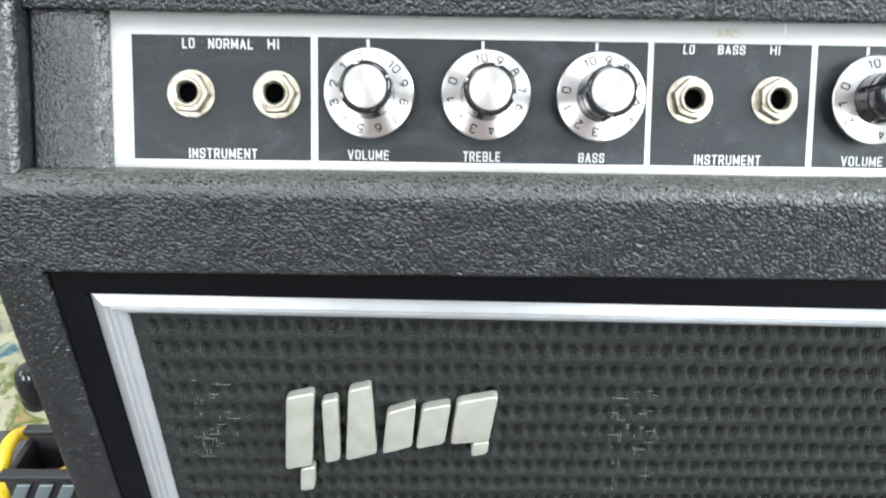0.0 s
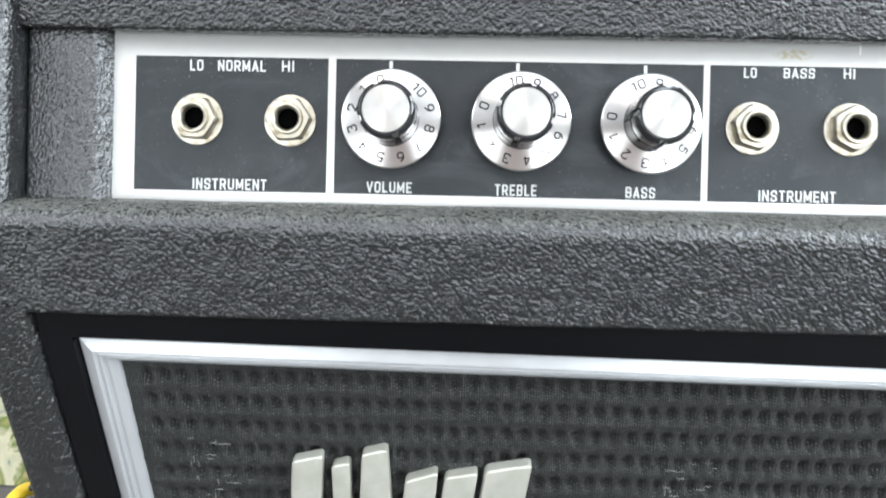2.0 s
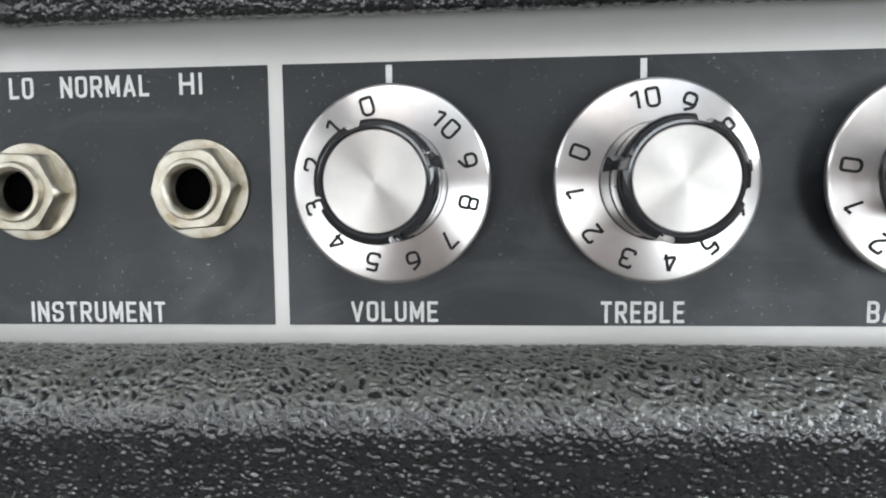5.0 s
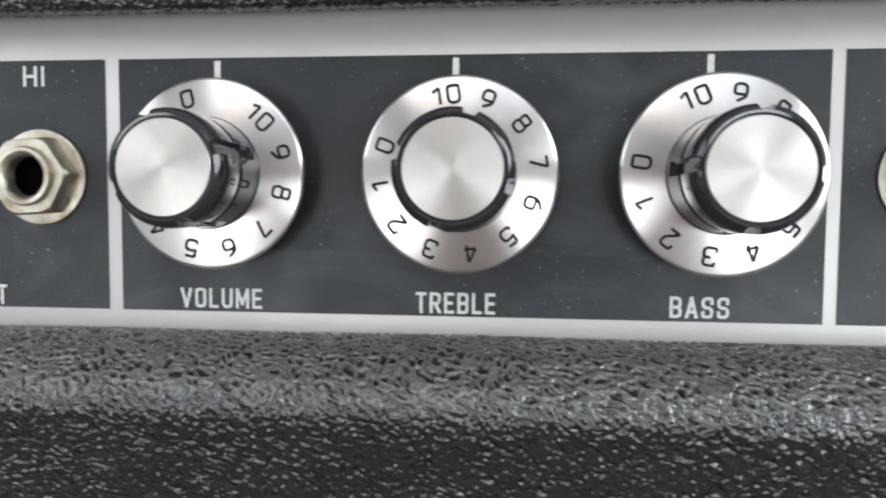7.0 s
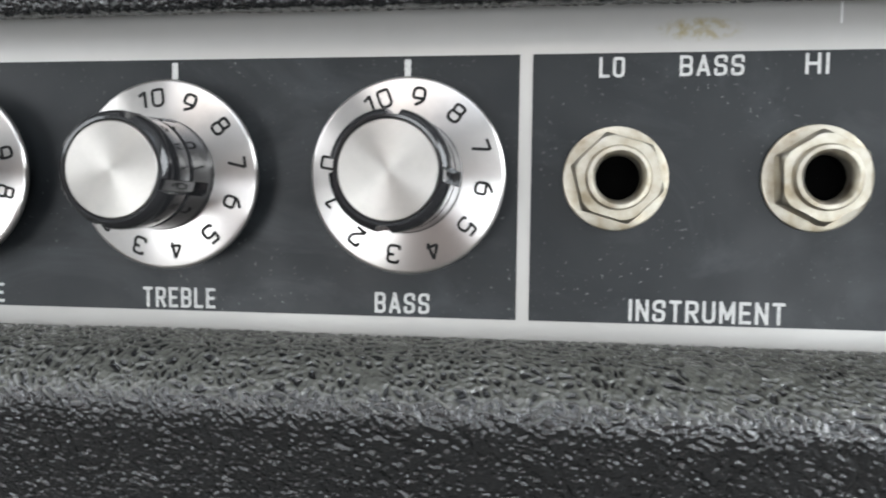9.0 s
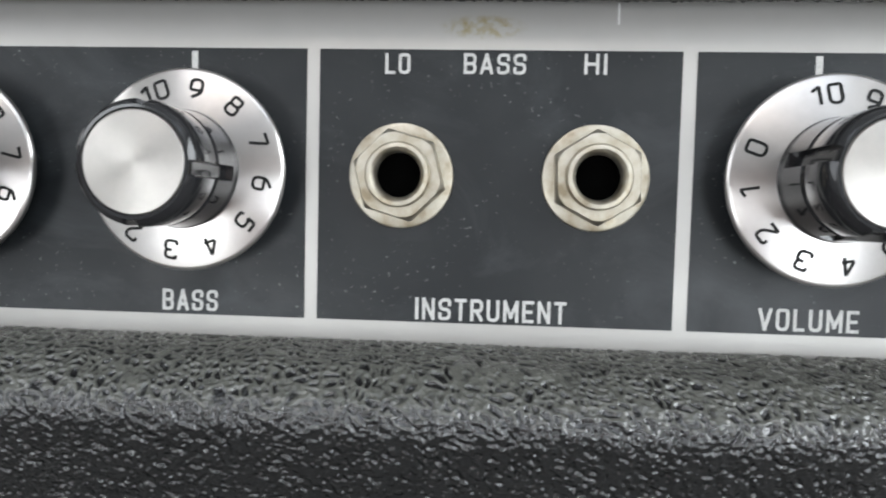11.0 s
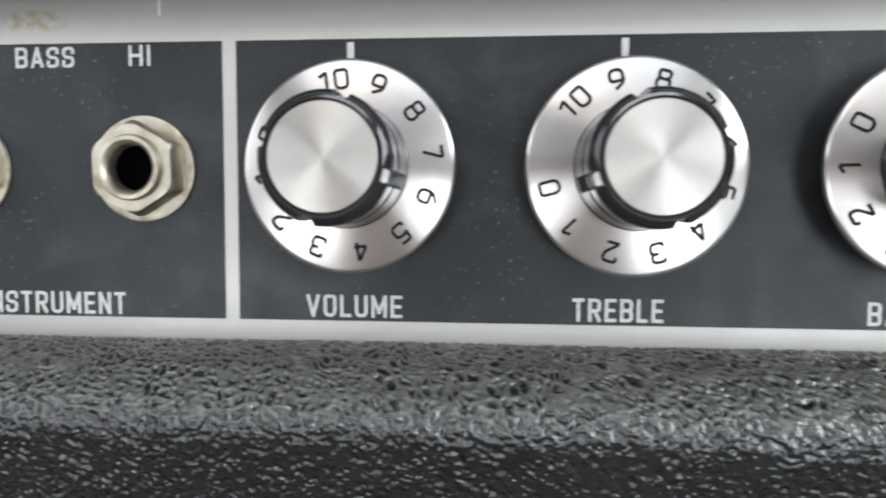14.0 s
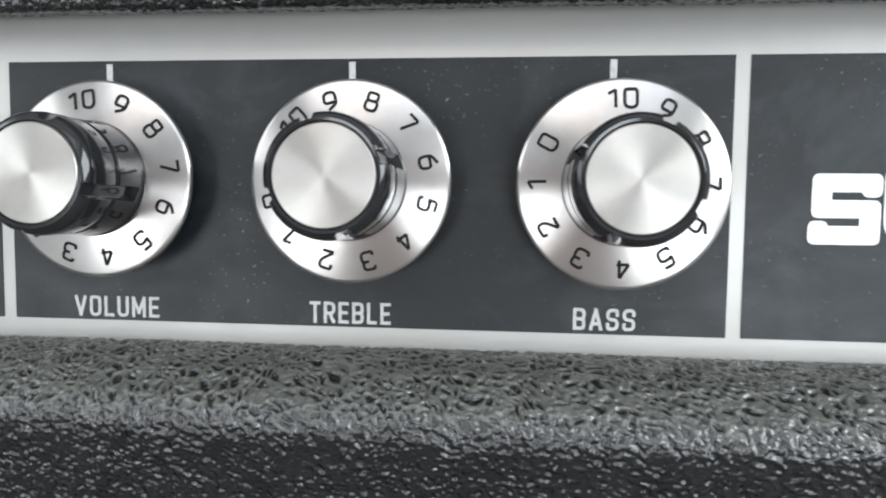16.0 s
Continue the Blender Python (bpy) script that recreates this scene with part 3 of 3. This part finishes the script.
edge_fade = np.clip((U + 6.5) / 5.0, 0, 1)       # stretched flat where it is tucked under the piping
rise = -3.3 * dent * edge_fade + 0.45 * cord * (0.6 + 0.4 * np.sin(S2 * 8.0)) + 0.3 * stitch + 0.05 * np.sin(U2 * 6.28 / 0.98) + 0.10 * waves(U, S, 23, 4)
co = np.stack([U, -(CLOTH_N + rise), -S], -1) * MM
link("grille_cloth", grid_mesh("grille_cloth", co[::-1]), CLOTH, amp, ON_GRILLE, "dark grey woven grille cloth with rows of small dents")


# pale frayed threads on the cloth on both sides of the badge
def frayed(x0, x1, s0, s1, count, seed, lean):
    fray = bmesh.new()
    luck = random.Random(seed)
    for k in range(count):
        fx, fs, run = x0 + (x1 - x0) * luck.random(), s0 + (s1 - s0) * luck.random(), 1.5 + 4.5 * luck.random() ** 2
        along = k % 2
        for v in bmesh.ops.create_cube(fray, size=1.0)["verts"]:
            dx, dz = (run * v.co.x, 0.09 * v.co.z) if along else (0.09 * v.co.x - lean * run * v.co.z, run * 1.3 * v.co.z)
            v.co = Vector(((fx + lean * (fs - s0) + dx) * MM, -(CLOTH_N + 0.38 + v.co.y * 0.16) * MM, (dz - fs) * MM))
    part("frayed_thread", fray, THREAD, amp, "pale frayed threads", ON_GRILLE)


frayed(7, 22, 42, 84, 30, 12, 0.0)
frayed(167, 188, 46, 104, 38, 13, 0.14)


def badge(outlines):
    """The maker's badge as plain slanted blocks; outlines are corners (x, down) in millimetres."""
    for pts in outlines:
        bm = bmesh.new()
        f = bm.faces.new([bm.verts.new((x * MM, -(CLOTH_N + 4.2) * MM, -s * MM)) for x, s in pts])
        ext = bmesh.ops.extrude_face_region(bm, geom=[f])
        for g in ext["geom"]:
            if isinstance(g, bmesh.types.BMVert):
                g.co.y = -(CLOTH_N + 0.2) * MM
        bmesh.ops.recalc_face_normals(bm, faces=bm.faces)
        upright_edges = [e for e in bm.edges if abs((e.verts[0].co - e.verts[1].co).normalized().y) > 0.9]
        bmesh.ops.bevel(bm, geom=upright_edges, offset=1.7 * MM, segments=5, affect="EDGES", profile=0.5)
        rim = [e for e in bm.edges if all(abs(v.co.y + (CLOTH_N + 4.2) * MM) < 1e-6 for v in e.verts)]
        bmesh.ops.bevel(bm, geom=rim, offset=0.6 * MM, segments=3, affect="EDGES", profile=0.5)
        part("badge_block", bm, BADGE, amp, "raised satin nickel block of the maker's badge", ON_GRILLE, 40)


badge([
    [(44.0, 48.0), (54.8, 45.0), (51.2, 84.6), (40.0, 87.4)],
    [(46.2, 87.0), (52.2, 85.4), (51.0, 99.0), (45.0, 100.3)],
    [(57.4, 49.6), (63.8, 47.8), (62.8, 81.4), (56.6, 83.4)],
    [(68.0, 44.0), (76.6, 41.4), (77.8, 77.6), (65.0, 82.0)],
    [(82.4, 55.4), (93.6, 51.0), (92.0, 73.6), (80.0, 78.0)],
    [(96.0, 53.2), (107.2, 50.6), (105.0, 71.8), (93.6, 75.0)],
    [(109.6, 49.8), (125.2, 46.2), (122.8, 70.4), (107.4, 72.2)],
    [(116.2, 71.6), (123.0, 70.6), (122.6, 77.4), (116.0, 79.2)],
])


# ---- control panel ----
plate = on_panel("control_panel", box(-8, X1 - 22, 0, 3, -4.6, 52, 0.3), PLATE, "brushed aluminium control panel with charcoal printed fields")


def sub(name, bm, mat, parent, label="", m=None):
    return part(name, bm, mat, parent, label, m)


for x0, x1 in ((0, 58.45), (60.8, 170.15), (172.1, 225.0), (227.1, 337.3), (339.4, 470.0), (472.3, X1 - 40)):
    sub("printed_field", box(x0, x1, -0.12, 0.2, 0, 40.4), FIELD, plate, "charcoal printed field")

WORDS = [
    ("LO", 16.5, 20.5, 36.1, 39.4), ("NORMAL", 25.0, 39.5, 36.1, 39.4), ("HI", 44.4, 48.1, 36.2, 39.5), ("INSTRUMENT", 18.0, 40.5, 0.4, 3.7),
    ("VOLUME", 70.7, 84.3, 0.55, 3.75), ("TREBLE", 109.2, 121.6, 0.45, 3.75), ("BASS", 148.0, 156.7, 0.55, 3.8),
    ("LO", 181.9, 185.6, 36.8, 39.8), ("BASS", 193.5, 202.6, 36.9, 39.9), ("HI", 211.0, 214.3, 37.0, 40.0), ("INSTRUMENT", 187.1, 209.6, 0.4, 3.7),
    ("VOLUME", 237.2, 251.3, 0.55, 3.8), ("TREBLE", 275.6, 288.2, 0.5, 3.8), ("BASS", 315.5, 324.5, 0.6, 3.85),
]
for words, x0, x1, z0, z1 in WORDS:
    link("lettering", word_mesh(words, x0, x1, z0, z1, -0.12), PRINT, plate)


# the first two letters of the model's name, S and U, in wide heavy capitals
big_s = bmesh.new()
for k, (x0, x1, z0, z1) in enumerate(((348.3, 357.7, 21.2, 23.8), (348.3, 351.0, 17.55, 23.8), (348.3, 357.6, 17.55, 20.1), (354.8, 357.6, 13.8, 20.1),
                                      (347.9, 357.6, 13.8, 16.45), (355.0, 357.7, 20.5, 23.8), (347.9, 350.6, 13.8, 17.15))):
    bar = box(x0, x1, -0.2 - 0.006 * k, -0.1, z0, z1)
    bmesh.ops.bevel(bar, geom=[e for e in bar.edges if abs((e.verts[0].co - e.verts[1].co).normalized().y) > 0.9], offset=0.9 * MM, segments=4, affect="EDGES", profile=0.5)
    bar_me = bpy.data.meshes.new("bar")
    bar.to_mesh(bar_me)
    bar.free()
    big_s.from_mesh(bar_me)
    bpy.data.meshes.remove(bar_me)
sub("lettering", big_s, PRINT_BOLD, plate, "large bold white letter")
sub("lettering", ribbon([(359.4, 23.8), (359.4, 15.15), (366.6, 15.15), (366.6, 23.8)], [2.4, 2.4], 2.8), PRINT_BOLD, plate, "large bold white letter")
for x in (77.3, 115.2, 153.0, 243.9, 282.2, 320.4):
    sub("index_mark", box(x - 0.48, x + 0.48, -0.18, 0, 36.0, 39.9), PRINT, plate)


sub("scratch", box(215.55, 215.85, -0.02, 0.1, 44.2, 47.2), PRINT_BOLD, plate)


# ---- knobs ----
NOTCHES = [radians(a) for a in (-116, -26, 64, 154)]


def knob_radius(r, h, a):
    """Four upright notches cut the body's rim."""
    near = min(abs((a - c + math.pi) % (2 * math.pi) - math.pi) for c in NOTCHES)
    return min(r, 7.2) if near < 0.118 and h > 8.0 else r


body_prof = [(8.2, 6.05), (8.4, 6.35), (8.45, 6.75), (8.3, 7.05), (8.26, 7.9), (8.24, 8.1), (8.05, 12.40), (7.85, 12.70), (7.8, 13.10), (8.0, 13.40), (8.1, 13.80), (8.1, 17.80), (7.95, 18.60), (7.6, 19.30), (7.1, 19.65), (6.75, 19.60), (6.6, 19.20)]
skirt_prof = [(6.5, 5.45), (14.3, 4.15), (14.55, 4.35), (14.6, 4.85), (14.45, 5.20), (14.0, 5.35), (7.5, 6.20), (6.5, 6.25)]
cap_prof = [(6.58, 19.00), (6.56, 19.40), (6.4, 19.58), (6.0, 19.62), (0.15, 19.56), (0.05, 19.56)]


def mesh_of(bm, name, angle=30):
    me = bpy.data.meshes.new(name)
    bmesh.ops.recalc_face_normals(bm, faces=bm.faces)
    bm.to_mesh(me)
    bm.free()
    smooth(me, angle)
    return me


BODY_ME = mesh_of(lathe(body_prof, 240, knob_radius), "knob_body")
SKIRT_ME = mesh_of(lathe(skirt_prof, 128), "skirt", 50)
CAP_ME = mesh_of(lathe(cap_prof, 96), "cap", 40)
STEM_ME = mesh_of(lathe([(3.0, -2.0), (3.0, 5.2)], 32), "shaft")

# runs of points in a unit box, turned round at their corners
DIGITS_LOWER = {
    "0": [[(0.5, 1), (1, 1), (1, 0), (0, 0), (0, 1), (0.5, 1)]], "1": [[(0.8, 0), (0.8, 1)], [(0.8, 0.98), (0.2, 0.76)]],
    "2": [[(0, 0.72), (0, 1), (1, 1), (1, 0.58), (0.06, 0.02)], [(0.02, 0), (1, 0)]],
    "3": [[(0, 0.8), (0, 1), (0.95, 1), (0.95, 0.54), (0.4, 0.54)], [(0.4, 0.54), (1, 0.54), (1, 0), (0, 0), (0, 0.22)]],
    "4": [[(0.75, 0), (0.75, 1)], [(0.72, 1), (0, 0.26)], [(0, 0.25), (1, 0.25)]],
}
DIGITS_UPPER = {
    "5": [[(0.1, 1), (0.95, 1)], [(0.1, 1), (0.05, 0.5)], [(0.06, 0.52), (0.3, 0.63), (1, 0.63), (1, 0), (0, 0), (0, 0.2)]],
    "6": [[(0.5, 0.6), (1, 0.6), (1, 0), (0, 0), (0, 0.6), (0.5, 0.6)], [(0, 0.3), (0, 0.7), (0.75, 1.02)]],
    "7": [[(0, 1), (1, 1)], [(0.98, 0.98), (0.36, 0)]],
    "8": [[(0.5, 1), (0.94, 1), (0.94, 0.54), (0.06, 0.54), (0.06, 1), (0.5, 1)], [(0.5, 0.54), (1, 0.54), (1, 0), (0, 0), (0, 0.54), (0.5, 0.54)]],
    "9": [[(0.5, 0.4), (0, 0.4), (0, 1), (1, 1), (1, 0.4), (0.5, 0.4)], [(1, 0.7), (1, 0.3), (0.25, -0.02)]],
}
DIGITS = {**DIGITS_LOWER, **DIGITS_UPPER}


def digits_mesh(digits):
    """The number on a knob's skirt, drawn upright above the knob's middle."""
    wide, tall, stroke, lean = 2.1, 2.95, 0.43, 1.0
    bm = bmesh.new()
    x = -(len(digits) * wide + (len(digits) - 1) * 0.45) / 2 - (0.3 if digits == "10" else 0.0)
    for c in digits:
        for k, run in enumerate(DIGITS[c]):
            pts = [(x + stroke / 2 + p * (wide - stroke), 10.2 + stroke / 2 + q * (tall - stroke)) for p, q in run]
            one = ribbon(pts, [lean] * (len(pts) - 2), stroke, -5.87 - 0.004 * k, 0.1)
            bm_me = mesh_of(one, "stroke")
            bm.from_mesh(bm_me)
            bpy.data.meshes.remove(bm_me)
        x += wide + 0.45
    for v in bm.verts:                     # the skirt falls away outwards
        v.co.y += (v.co.z - 10.1 * MM) * 0.131
    return mesh_of(bm, "numeral")


NUMERALS = [digits_mesh(str(k)) for k in range(11)]


def knob(cx, cz, turn, lean_x=0.0, lean_z=0.0):
    """A skirted control knob; turn is where the 10 stands, in degrees from the panel's x."""
    m = ON_PANEL @ Matrix.Translation((cx * MM, 0, cz * MM)) @ Matrix.Rotation(radians(-lean_z), 4, "X") @ Matrix.Rotation(radians(lean_x), 4, "Z") @ Matrix.Rotation(radians(-turn), 4, "Y")
    body = link("knob", BODY_ME, KNOB, amp, m, "gloss black knob with silver cap and skirt")
    link("skirt", SKIRT_ME, SKIRT, body, None, "turned silver skirt numbered 0 to 10")
    link("cap", CAP_ME, CAP, body, None, "turned aluminium cap")
    link("shaft", STEM_ME, HOLE, body)
    for k, me in enumerate(NUMERALS):
        link("numeral", me, INK, body, Matrix.Rotation(radians(90 + 30 * (10 - k)), 4, "Y"))
    return body


for cx, cz, turn, lean_x, lean_z in ((78.1, 21.8, 46, 0.2, 0.4), (116.1, 21.8, 99, 0.7, 0.0), (153.8, 21.8, 111, 0.0, 0.2),
                                     (244.6, 22.0, 99, 0.4, 1.0), (283.0, 21.9, 134, 0.7, 1.0), (321.3, 21.8, 91, 0.0, 0.8)):
    knob(cx, cz, turn, lean_x, lean_z)


# ---- jacks ----
def hex_nut():
    """A hexagon nut whose corners are turned off a little at the top."""
    bm = bmesh.new()
    rows = []
    for h, r in ((0.7, 6.9), (3.0, 6.9), (3.6, 6.55), (4.0, 6.15), (4.0, 4.4)):
        ring = []
        for k in range(96):
            a = 2 * math.pi * k / 96
            flat = 6.0 / math.cos((a + math.pi / 6) % (math.pi / 3) - math.pi / 6)
            rr = min(r, flat if h < 3.5 else flat - (h - 3.0) * 0.25)
            ring.append(bm.verts.new((rr * math.cos(a) * MM, -h * MM, rr * math.sin(a) * MM)))
        rows.append(ring)
    for p, q in zip(rows, rows[1:]):
        for k in range(96):
            bm.faces.new((p[k], p[(k + 1) % 96], q[(k + 1) % 96], q[k]))
    return bm


WASHER_ME = mesh_of(lathe([(4.2, 0.1), (7.6, 0.1), (7.8, 0.35), (7.7, 0.7), (7.3, 0.85), (4.2, 0.85)], 96, close=False), "washer", 40)
NUT_ME = mesh_of(hex_nut(), "nut", 30)
BUSH_ME = mesh_of(lathe([(4.7, 0.5), (4.7, 4.5), (4.45, 4.95), (3.9, 5.05), (3.4, 4.6), (3.25, 3.4), (3.25, 1.6)], 64, close=False), "bushing", 50)
# shallow cup above the plate; its black stands for the deep hole's dark
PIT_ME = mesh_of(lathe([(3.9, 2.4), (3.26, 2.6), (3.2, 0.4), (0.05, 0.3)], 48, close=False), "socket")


def jack(cx, cz, turn):
    m = ON_PANEL @ Matrix.Translation((cx * MM, 0, cz * MM)) @ Matrix.Rotation(radians(-turn), 4, "Y")
    bush = link("jack_socket", BUSH_ME, NICKEL, amp, m, "aged nickel jack socket with hex nut and washer")
    link("washer", WASHER_ME, NICKEL, bush)
    link("nut", NUT_ME, NICKEL, bush)
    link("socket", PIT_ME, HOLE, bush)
    return bush


for cx, cz, turn in ((19.2, 21.4, 28), (47.3, 21.5, 34), (184.6, 21.8, 14), (213.1, 22.0, 2)):
    jack(cx, cz, turn)


# ---- surroundings ----
def sheet(name, x0, x1, y0, y1, z, mat, label):
    bm = bmesh.new()
    bmesh.ops.create_grid(bm, x_segments=8, y_segments=8, size=0.5)
    for v in bm.verts:
        v.co = Vector((x0 + (v.co.x + 0.5) * (x1 - x0), y0 + (v.co.y + 0.5) * (y1 - y0), z))
    return tagged(part(name, bm, mat, None), label, "floor", kind="structure")


FLOOR = G0.z - (GRILLE_BOTTOM + 50) * MM

sheet("floor", -1.8, 2.2, -3.0, 1.0, FLOOR, GROUND, "grey-brown wooden floor under the amplifier")


def solid(name, x0, x1, y0, y1, z0, z1, mat, label, category):
    return tagged(part(name, box(x0 * 1000, x1 * 1000, y0 * 1000, y1 * 1000, z0 * 1000, z1 * 1000), mat, None), label, category, kind="structure")


def side_wall(name, x0, x1):
    """An unseen wall, added with a wide opening for light from the side."""
    bm = bmesh.new()
    for y0, y1, z0, z1 in ((-3.0, -1.55, FLOOR, 2.5), (0.45, 1.0, FLOOR, 2.5), (-1.55, 0.45, FLOOR, 0.78), (-1.55, 0.45, 2.12, 2.5)):
        b2 = bmesh.ops.create_cube(bm, size=1.0)
        for v in b2["verts"]:
            v.co = Vector(((x0 + x1) / 2 + v.co.x * (x1 - x0), (y0 + y1) / 2 + v.co.y * (y1 - y0), (z0 + z1) / 2 + v.co.z * (z1 - z0)))
    return tagged(part(name, bm, WALL, None), "unseen off-white wall added with a wide opening for light", "wall", kind="structure")


side_wall("unseen_wall_west", -1.92, -1.8)
side_wall("unseen_wall_east", 2.2, 2.32)
# unseen wall that closes the added room
solid("unseen_wall_north", -1.92, 2.32, 1.0, 1.12, FLOOR, 2.5, WALL, "unseen off-white wall added behind the amplifier", "wall")
# unseen wall, added; its closed middle darkens the panel's reflections
bm = bmesh.new()
for x0, x1, z0, z1 in ((-1.92, -1.7, FLOOR, 2.5), (2.1, 2.32, FLOOR, 2.5), (-0.54, 0.94, FLOOR, 2.5), (-1.7, -0.54, FLOOR, 0.62), (-1.7, -0.54, 1.88, 2.5),
                       (0.94, 2.1, FLOOR, 0.62), (0.94, 2.1, 1.88, 2.5)):
    b2 = bmesh.ops.create_cube(bm, size=1.0)
    for v in b2["verts"]:
        v.co = Vector(((x0 + x1) / 2 + v.co.x * (x1 - x0), -3.06 + v.co.y * 0.12, (z0 + z1) / 2 + v.co.z * (z1 - z0)))
tagged(part("unseen_wall_south", bm, ROSE, None), "unseen rose-beige wall added with two openings for light", "wall", kind="structure")
# unseen ceiling, added to bounce light onto the panel
bm = bmesh.new()
for x0, x1, y0, y1 in ((-1.92, -0.95, -3.12, 1.12), (1.45, 2.32, -3.12, 1.12), (-0.95, 1.45, -3.12, -1.4), (-0.95, 1.45, -0.1, 1.12)):
    b2 = bmesh.ops.create_cube(bm, size=1.0)
    for v in b2["verts"]:
        v.co = Vector(((x0 + x1) / 2 + v.co.x * (x1 - x0), (y0 + y1) / 2 + v.co.y * (y1 - y0), 2.55 + v.co.z * 0.1))
tagged(part("ceiling", bm, CEILING, None), "unseen grey ceiling added with an opening for light", "ceiling", kind="structure")


def thing(name, label, category, place):
    ob = tagged(new(name), label, category)
    ob.location = place
    return ob


# open black crate beside the amplifier, pale bars across its front
crate = thing("crate", "open black plastic crate with pale slanted bars", "crate", (-0.193, 0.205, FLOOR))
for nm, b4 in (("rear_wall", (-64, 90, 18, 24, 0, 60)), ("front_wall", (-64, 90, -24, -18, 0, 52)), ("end_wall", (-64, -58, -17.8, 17.8, 0, 56)),
               ("end_wall", (84, 90, -17.8, 17.8, 0, 56)), ("front_rim", (-66, 92, -27, -17, 52.2, 59)), ("rear_rim", (-66, 92, 17, 27, 60.2, 66))):
    part(nm, box(*b4, 1.5), CASE, crate)
part("lining", box(-57.8, 83.8, -17.8, 17.8, 0, 22, 3), RUBBER, crate, "dark red lining")
for k in range(1, 9):
    bm = box(-6, 6, -28, -24.2, 6, 50, 1.2)
    for v in bm.verts:
        v.co.x += (-76 + 19 * k) * MM + (v.co.z - 0.03) * 0.55
    part("bar", bm, STRIP, crate, "pale metal bar")


def tube(name, points, radius, mat, label, category):
    """A round cable through a few points."""
    cu = bpy.data.curves.new(name, "CURVE")
    cu.dimensions, cu.bevel_depth, cu.bevel_resolution, cu.resolution_u = "3D", radius, 6, 14
    sp = cu.splines.new("BEZIER")
    sp.bezier_points.add(len(points) - 1)
    for q, p in zip(sp.bezier_points, points):
        q.co = p
        q.handle_left_type = q.handle_right_type = "AUTO"
    ob = new(name, cu)
    bpy.context.view_layer.update()
    me = bpy.data.meshes.new_from_object(ob.evaluated_get(bpy.context.evaluated_depsgraph_get()))
    bpy.data.objects.remove(ob)
    me.shade_smooth()
    return tagged(link(name, me, mat, None), label, category)


tube("power_cable", [(-0.40, 0.10, FLOOR + 0.006), (-0.31, 0.165, FLOOR + 0.008), (-0.272, 0.187, FLOOR + 0.020), (-0.2665, 0.194, FLOOR + 0.044),
                     (-0.2665, 0.206, FLOOR + 0.0585), (-0.2665, 0.220, FLOOR + 0.060), (-0.264, 0.236, FLOOR + 0.050), (-0.250, 0.246, FLOOR + 0.024),
                     (-0.225, 0.250, FLOOR + 0.0062), (-0.16, 0.26, FLOOR + 0.0062)], 0.0058, YELLOW,
     "thick yellow power cable arched against the crate", "cable")

# a plug lies in the crate
plug = thing("plug", "small yellow plug with a silver tip in the crate", "plug", (-0.228, 0.212, FLOOR + 0.022))
lying = Matrix.Translation((0, 0, 0.0047)) @ Matrix.Rotation(radians(-35), 4, "Z")
part("sleeve", lathe([(3.0, -9), (4.4, -8), (4.6, 2), (4.2, 7), (3.2, 8)], 24), YELLOW, plug, "yellow plastic sleeve", lying)
part("tip", lathe([(2.6, 8.1), (2.8, 12), (2.2, 13), (2.6, 14.5), (1.6, 17), (0.4, 17.6)], 24), PIPING, plug, "silver metal tip", lying)

jar = tagged(part("jar", lathe([(11, 0), (13.5, 2), (14.5, 16), (14.5, 44), (12, 55), (7, 60), (0.5, 61)], 40), KNOB, None, "", Matrix.Translation((-0.305, 0.315, FLOOR)) @ Matrix.Rotation(radians(-90), 4, "X")),
             "small rounded gloss black jar on the floor", "jar")

# crumpled printed fabric on the floor
fu, fv = np.meshgrid(np.linspace(0, 420, 120), np.linspace(0, 420, 120))
edge = np.clip(np.minimum.reduce([fu, 420 - fu, fv, 420 - fv]) / 60, 0, 1)
hh = edge * (34 + 14 * waves(fu, fv, 31, 90) + 6 * waves(fu, fv, 32, 35)) + 2
cloth_co = np.stack([-640 + fu + 8 * waves(fu, fv, 33, 120), 285 + fv, np.maximum(hh, 1) + FLOOR * 1000], -1) * MM
tagged(link("fabric", grid_mesh("fabric", cloth_co), FABRIC, None), "crumpled cream fabric printed with green and blue leaves", "fabric")
